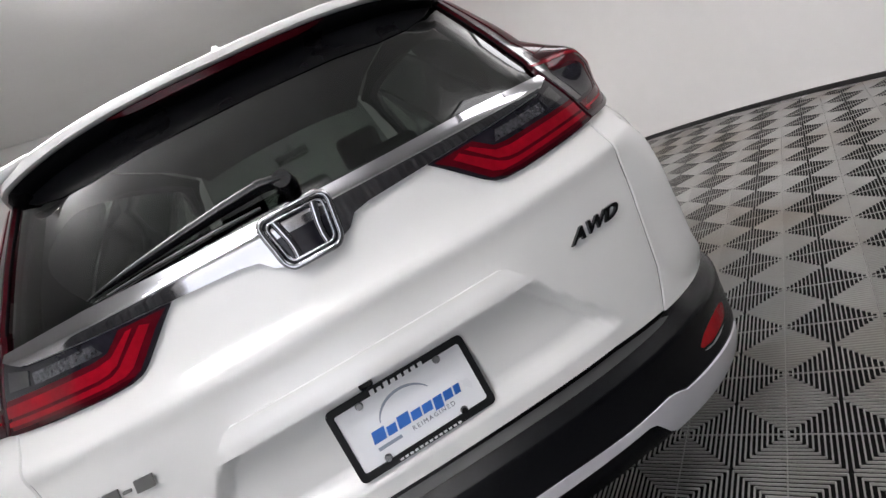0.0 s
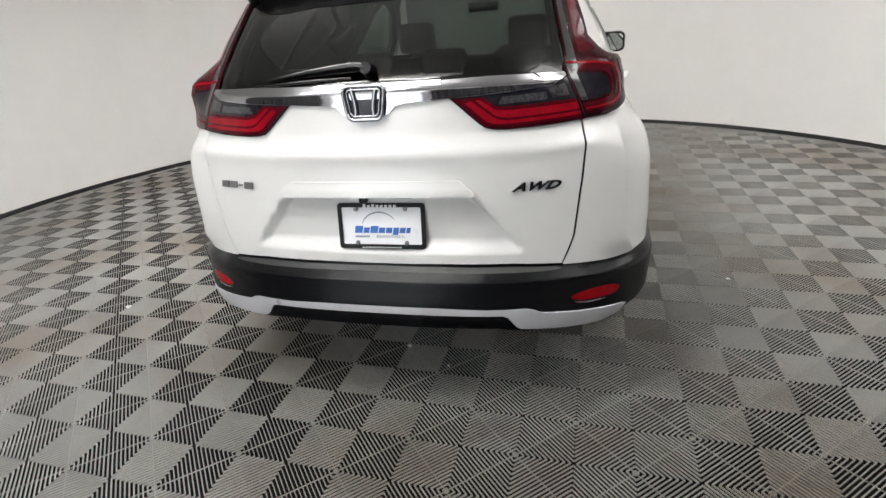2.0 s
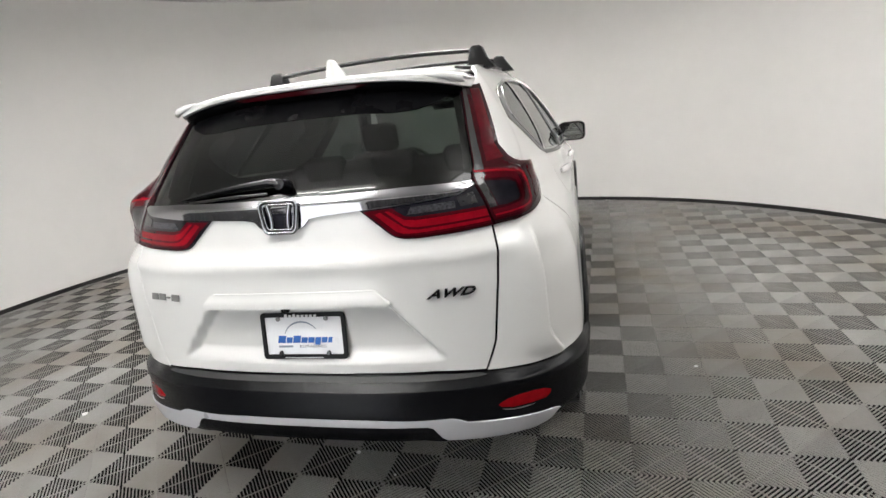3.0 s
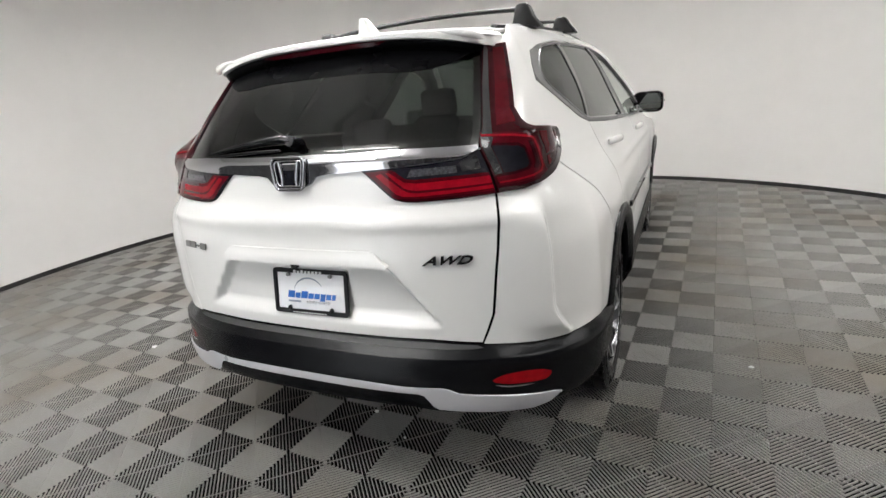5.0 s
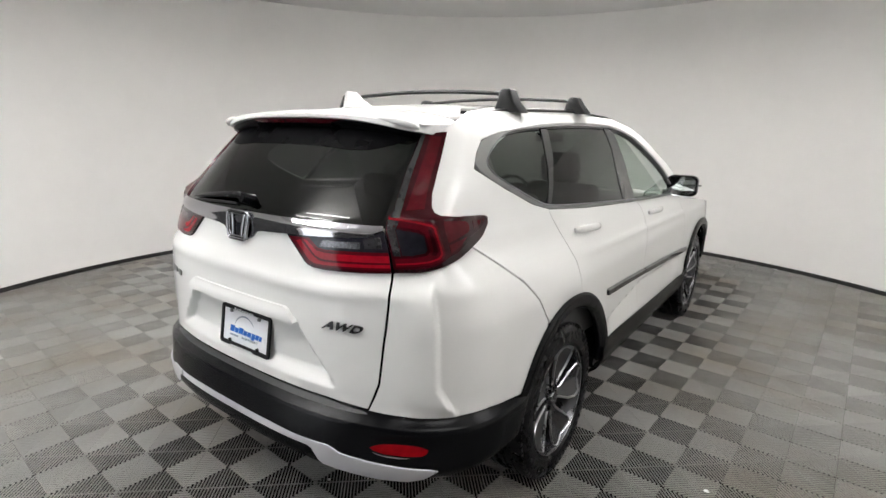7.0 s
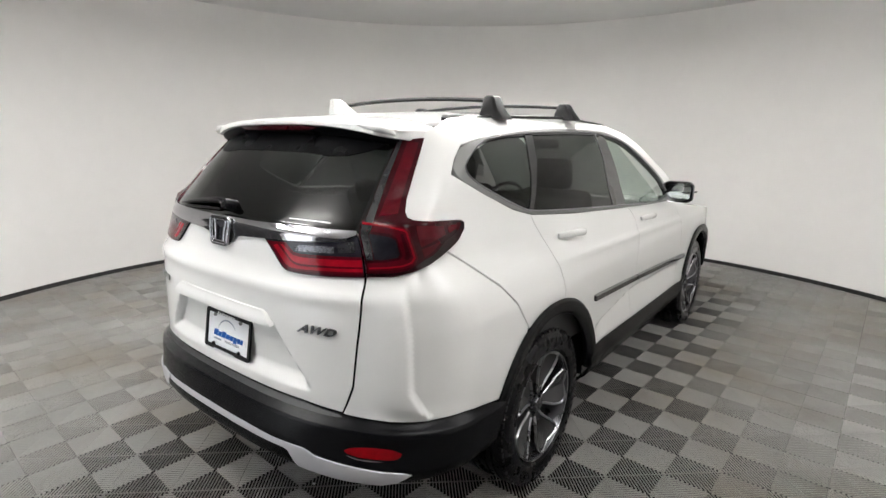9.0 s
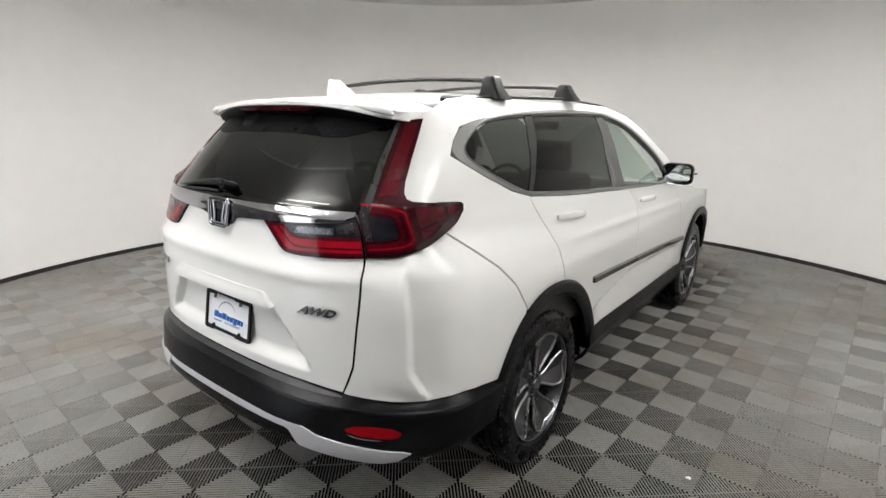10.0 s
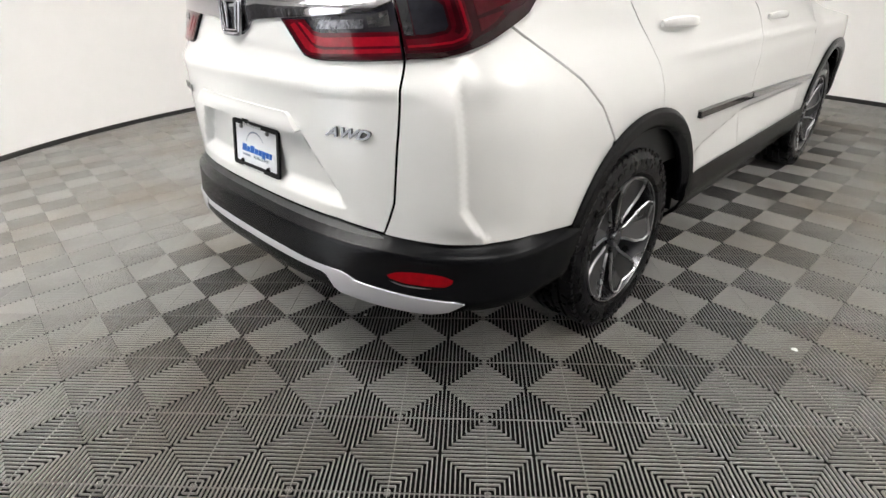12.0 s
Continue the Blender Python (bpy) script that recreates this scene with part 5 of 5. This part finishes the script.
for side in (1, -1):
    panel("cabin_trim", yz((0.46, 0.62), (3.3, 0.55), (3.3, 1.10), (2.94, 1.115), (1.692, 1.172), (0.985, 1.22), (0.86, 1.25), (0.69, 1.33), (0.55, 1.42), (0.50, 1.30)), TRIM_IN, car, lift=-0.045, thick=0.004, res=0.08, side=side)
    panel("cabin_trim", yz((0.60, 1.50), (0.68, 1.545), (1.25, 1.607), (1.8, 1.618), (2.25, 1.61), (2.42, 1.575), (2.60, 1.51), (2.86, 1.345), (2.98, 1.32), (2.70, 1.51), (2.42, 1.632), (1.6, 1.648), (0.75, 1.63)), HEADLINER, car, lift=-0.030, thick=0.004, res=0.06, side=side)
    seat = cushion("front_seat", side * 0.37, 2.18, 0.93, 0.48, 0.13, 0.62, 14, car)
    cushion("seat_cushion", side * 0.37, 2.45, 0.62, 0.50, 0.50, 0.16, 4, seat)
    cushion("headrest", side * 0.37, 2.075, 1.335, 0.25, 0.10, 0.19, 10, seat, bevel=0.04)
    for dx in (-0.06, 0.06):
        bm = bmesh.new()
        tube(bm, [(side * 0.37 + dx, 2.09, 1.20), (side * 0.37 + dx, 2.08, 1.29)], 0.007, 8)
        part("headrest_post", bm, CHROME, seat)
    panel("tailgate_trim", [(0.625, 1.225), (0.66, 1.289), (0.75, 1.54), (0.71, 1.535), (0.635, 1.289), (0.60, 1.225)], TRIM_IN, car, lift=-0.02, thick=0.004, res=0.05, side=side)
bench = cushion("rear_seat", 0.0, 1.33, 0.95, 1.25, 0.13, 0.62, 16, car)
cushion("seat_cushion", 0.0, 1.58, 0.64, 1.25, 0.48, 0.16, 4, bench)
for x in (-0.40, 0.0, 0.40):
    cushion("headrest", x, 1.225, 1.225, 0.24, 0.09, 0.14, 14, bench, bevel=0.035)
bm = bmesh.new()
box(bm, -0.70, 0.70, 0.16, 1.28, 0.66, 0.70, 0.01)
part("cargo_floor", bm, TRIM_IN, car)
bm = bmesh.new()
box(bm, -0.72, 0.72, 2.86, 3.35, 0.80, 1.075, 0.05)
box(bm, -0.52, -0.22, 2.78, 2.95, 1.02, 1.115, 0.03)
dash = part("dashboard", bm, TRIM_IN, car)
bm = bmesh.new()
ring = [Vector((-0.37 + 0.18 * math.cos(a), 2.72 + 0.07 * math.sin(a), 1.02 + 0.165 * math.sin(a))) for a in np.linspace(0, math.tau, 33)]
tube(bm, ring, 0.015, 8)
part("steering_wheel", bm, TRIM_IN, dash)
bm = bmesh.new()
box(bm, -0.115, 0.115, 2.655, 2.675, 1.475, 1.545, 0.012)
part("cabin_mirror", bm, GLOSS, car)
bm = bmesh.new()
tube(bm, [(0, 2.67, 1.53), (0, 2.74, 1.585)], 0.012, 8)
part("cabin_mirror_stem", bm, GLOSS, car)

# ---- the floor's tiles ----
TILE_W, LAT_A, LAT_X, LAT_Y, RIBS = 0.2845, radians(42.0), 0.875, 0.01, 20


def tile_data():
    """A square plastic tile of ribs that run from its diagonals out to its four edges."""
    verts, faces = [], []
    h = TILE_W / 2
    pitch = TILE_W / RIBS
    half, rib_h = pitch * 0.118, 0.0080

    def rib(c, s, v, r):
        """A rib with a rounded top along x at offset v, from the diagonal to the edge."""
        k = len(verts)
        for o, z in ((-r, -rib_h), (-r, -0.0015), (-0.65 * r, -0.0005), (0.0, -0.0003), (0.65 * r, -0.0005), (r, -0.0015), (r, -rib_h)):
            y = v + o
            for x in (abs(y) + 0.0008, h - 0.0012):
                verts.append((c * x - s * y, s * x + c * y, z))
        for i in range(6):
            faces.append((k + 2 * i, k + 2 * i + 1, k + 2 * i + 3, k + 2 * i + 2))
    for q in range(4):
        c, s = math.cos(q * math.pi / 2), math.sin(q * math.pi / 2)
        for i in range(RIBS):
            v = (i + 0.5) * pitch - h
            rib(c, s, v, half)
        # the solid rim along the tile's edge
        k = len(verts)
        for y, ends in ((h - 0.0011, 0.0011), (h - 0.0004, 0.0004)):
            for x in (-h + ends, h - ends):
                verts.extend(((c * x - s * y, s * x + c * y, -0.0040), (c * x - s * y, s * x + c * y, -rib_h)))
        faces.extend(((k, k + 4, k + 6, k + 2), (k, k + 2, k + 3, k + 1), (k + 4, k + 5, k + 7, k + 6)))
    return verts, faces


tv, tf = tile_data()
tile_mesh = bpy.data.meshes.new("floor_tile")
tile_mesh.from_pydata(tv, [], tf)
tile_mesh.materials.append(TILE)
for p in tile_mesh.polygons:
    p.use_smooth = True
tile_mesh.set_sharp_from_angle(angle=radians(60))
cells = []
for m in range(-24, 25):
    for n in range(-24, 25):
        x = LAT_X + TILE_W * (m * math.cos(LAT_A) - n * math.sin(LAT_A))
        y = LAT_Y + TILE_W * (m * math.sin(LAT_A) + n * math.cos(LAT_A))
        if math.hypot(x - CX, y - CY) < RADIUS + 0.13:
            cells.append((math.hypot(x - 1.2, y - 0.6), x, y))
cells.sort()
for _, x, y in cells[:300]:
    ob = new("floor_tile", tile_mesh)
    ob.parent = floor
    ob.matrix_basis = pose(x, y, 0, 0, 0, math.degrees(LAT_A))
far_v, far_f = [], []
base_v = np.array(tv)
ca, sa = math.cos(LAT_A), math.sin(LAT_A)
turned = np.stack([base_v[:, 0] * ca - base_v[:, 1] * sa, base_v[:, 0] * sa + base_v[:, 1] * ca, base_v[:, 2]], -1)
base_f = np.array(tf)
for _, x, y in cells[300:]:
    far_f.append(base_f + len(far_v) * len(tv))
    far_v.append(turned + np.array([x, y, 0]))
me = bpy.data.meshes.new("floor_tiles_far")
me.from_pydata(np.concatenate(far_v).tolist(), [], np.concatenate(far_f).tolist())
me.materials.append(TILE)
for p in me.polygons:
    p.use_smooth = True
me.set_sharp_from_angle(angle=radians(60))
far = new("floor_tiles_far", me)
far.parent = floor
far["kind"] = "stuff"

# ---- specks left on the floor ----
for name, x, y, r in (("paper_scrap", 1.508, 1.275, 0.011), ("paper_scrap", -1.90, 0.63, 0.016), ("paper_scrap", -0.10, 0.43, 0.010), ("paper_scrap", 0.12, 0.30, 0.007)):
    bm = bmesh.new()
    bmesh.ops.create_icosphere(bm, subdivisions=2, radius=r)
    for v in bm.verts:
        v.co *= 1 + 0.5 * noise.noise(v.co * 90 + Vector((x, y, 0)))
        v.co.z = v.co.z * 0.35
    bmesh.ops.translate(bm, verts=bm.verts, vec=(x, y, r * 0.3))
    tagged(part(name, bm, WHITEPRINT), "tiny crumpled white paper scrap on the ribbed floor", "litter", "floor scraps")
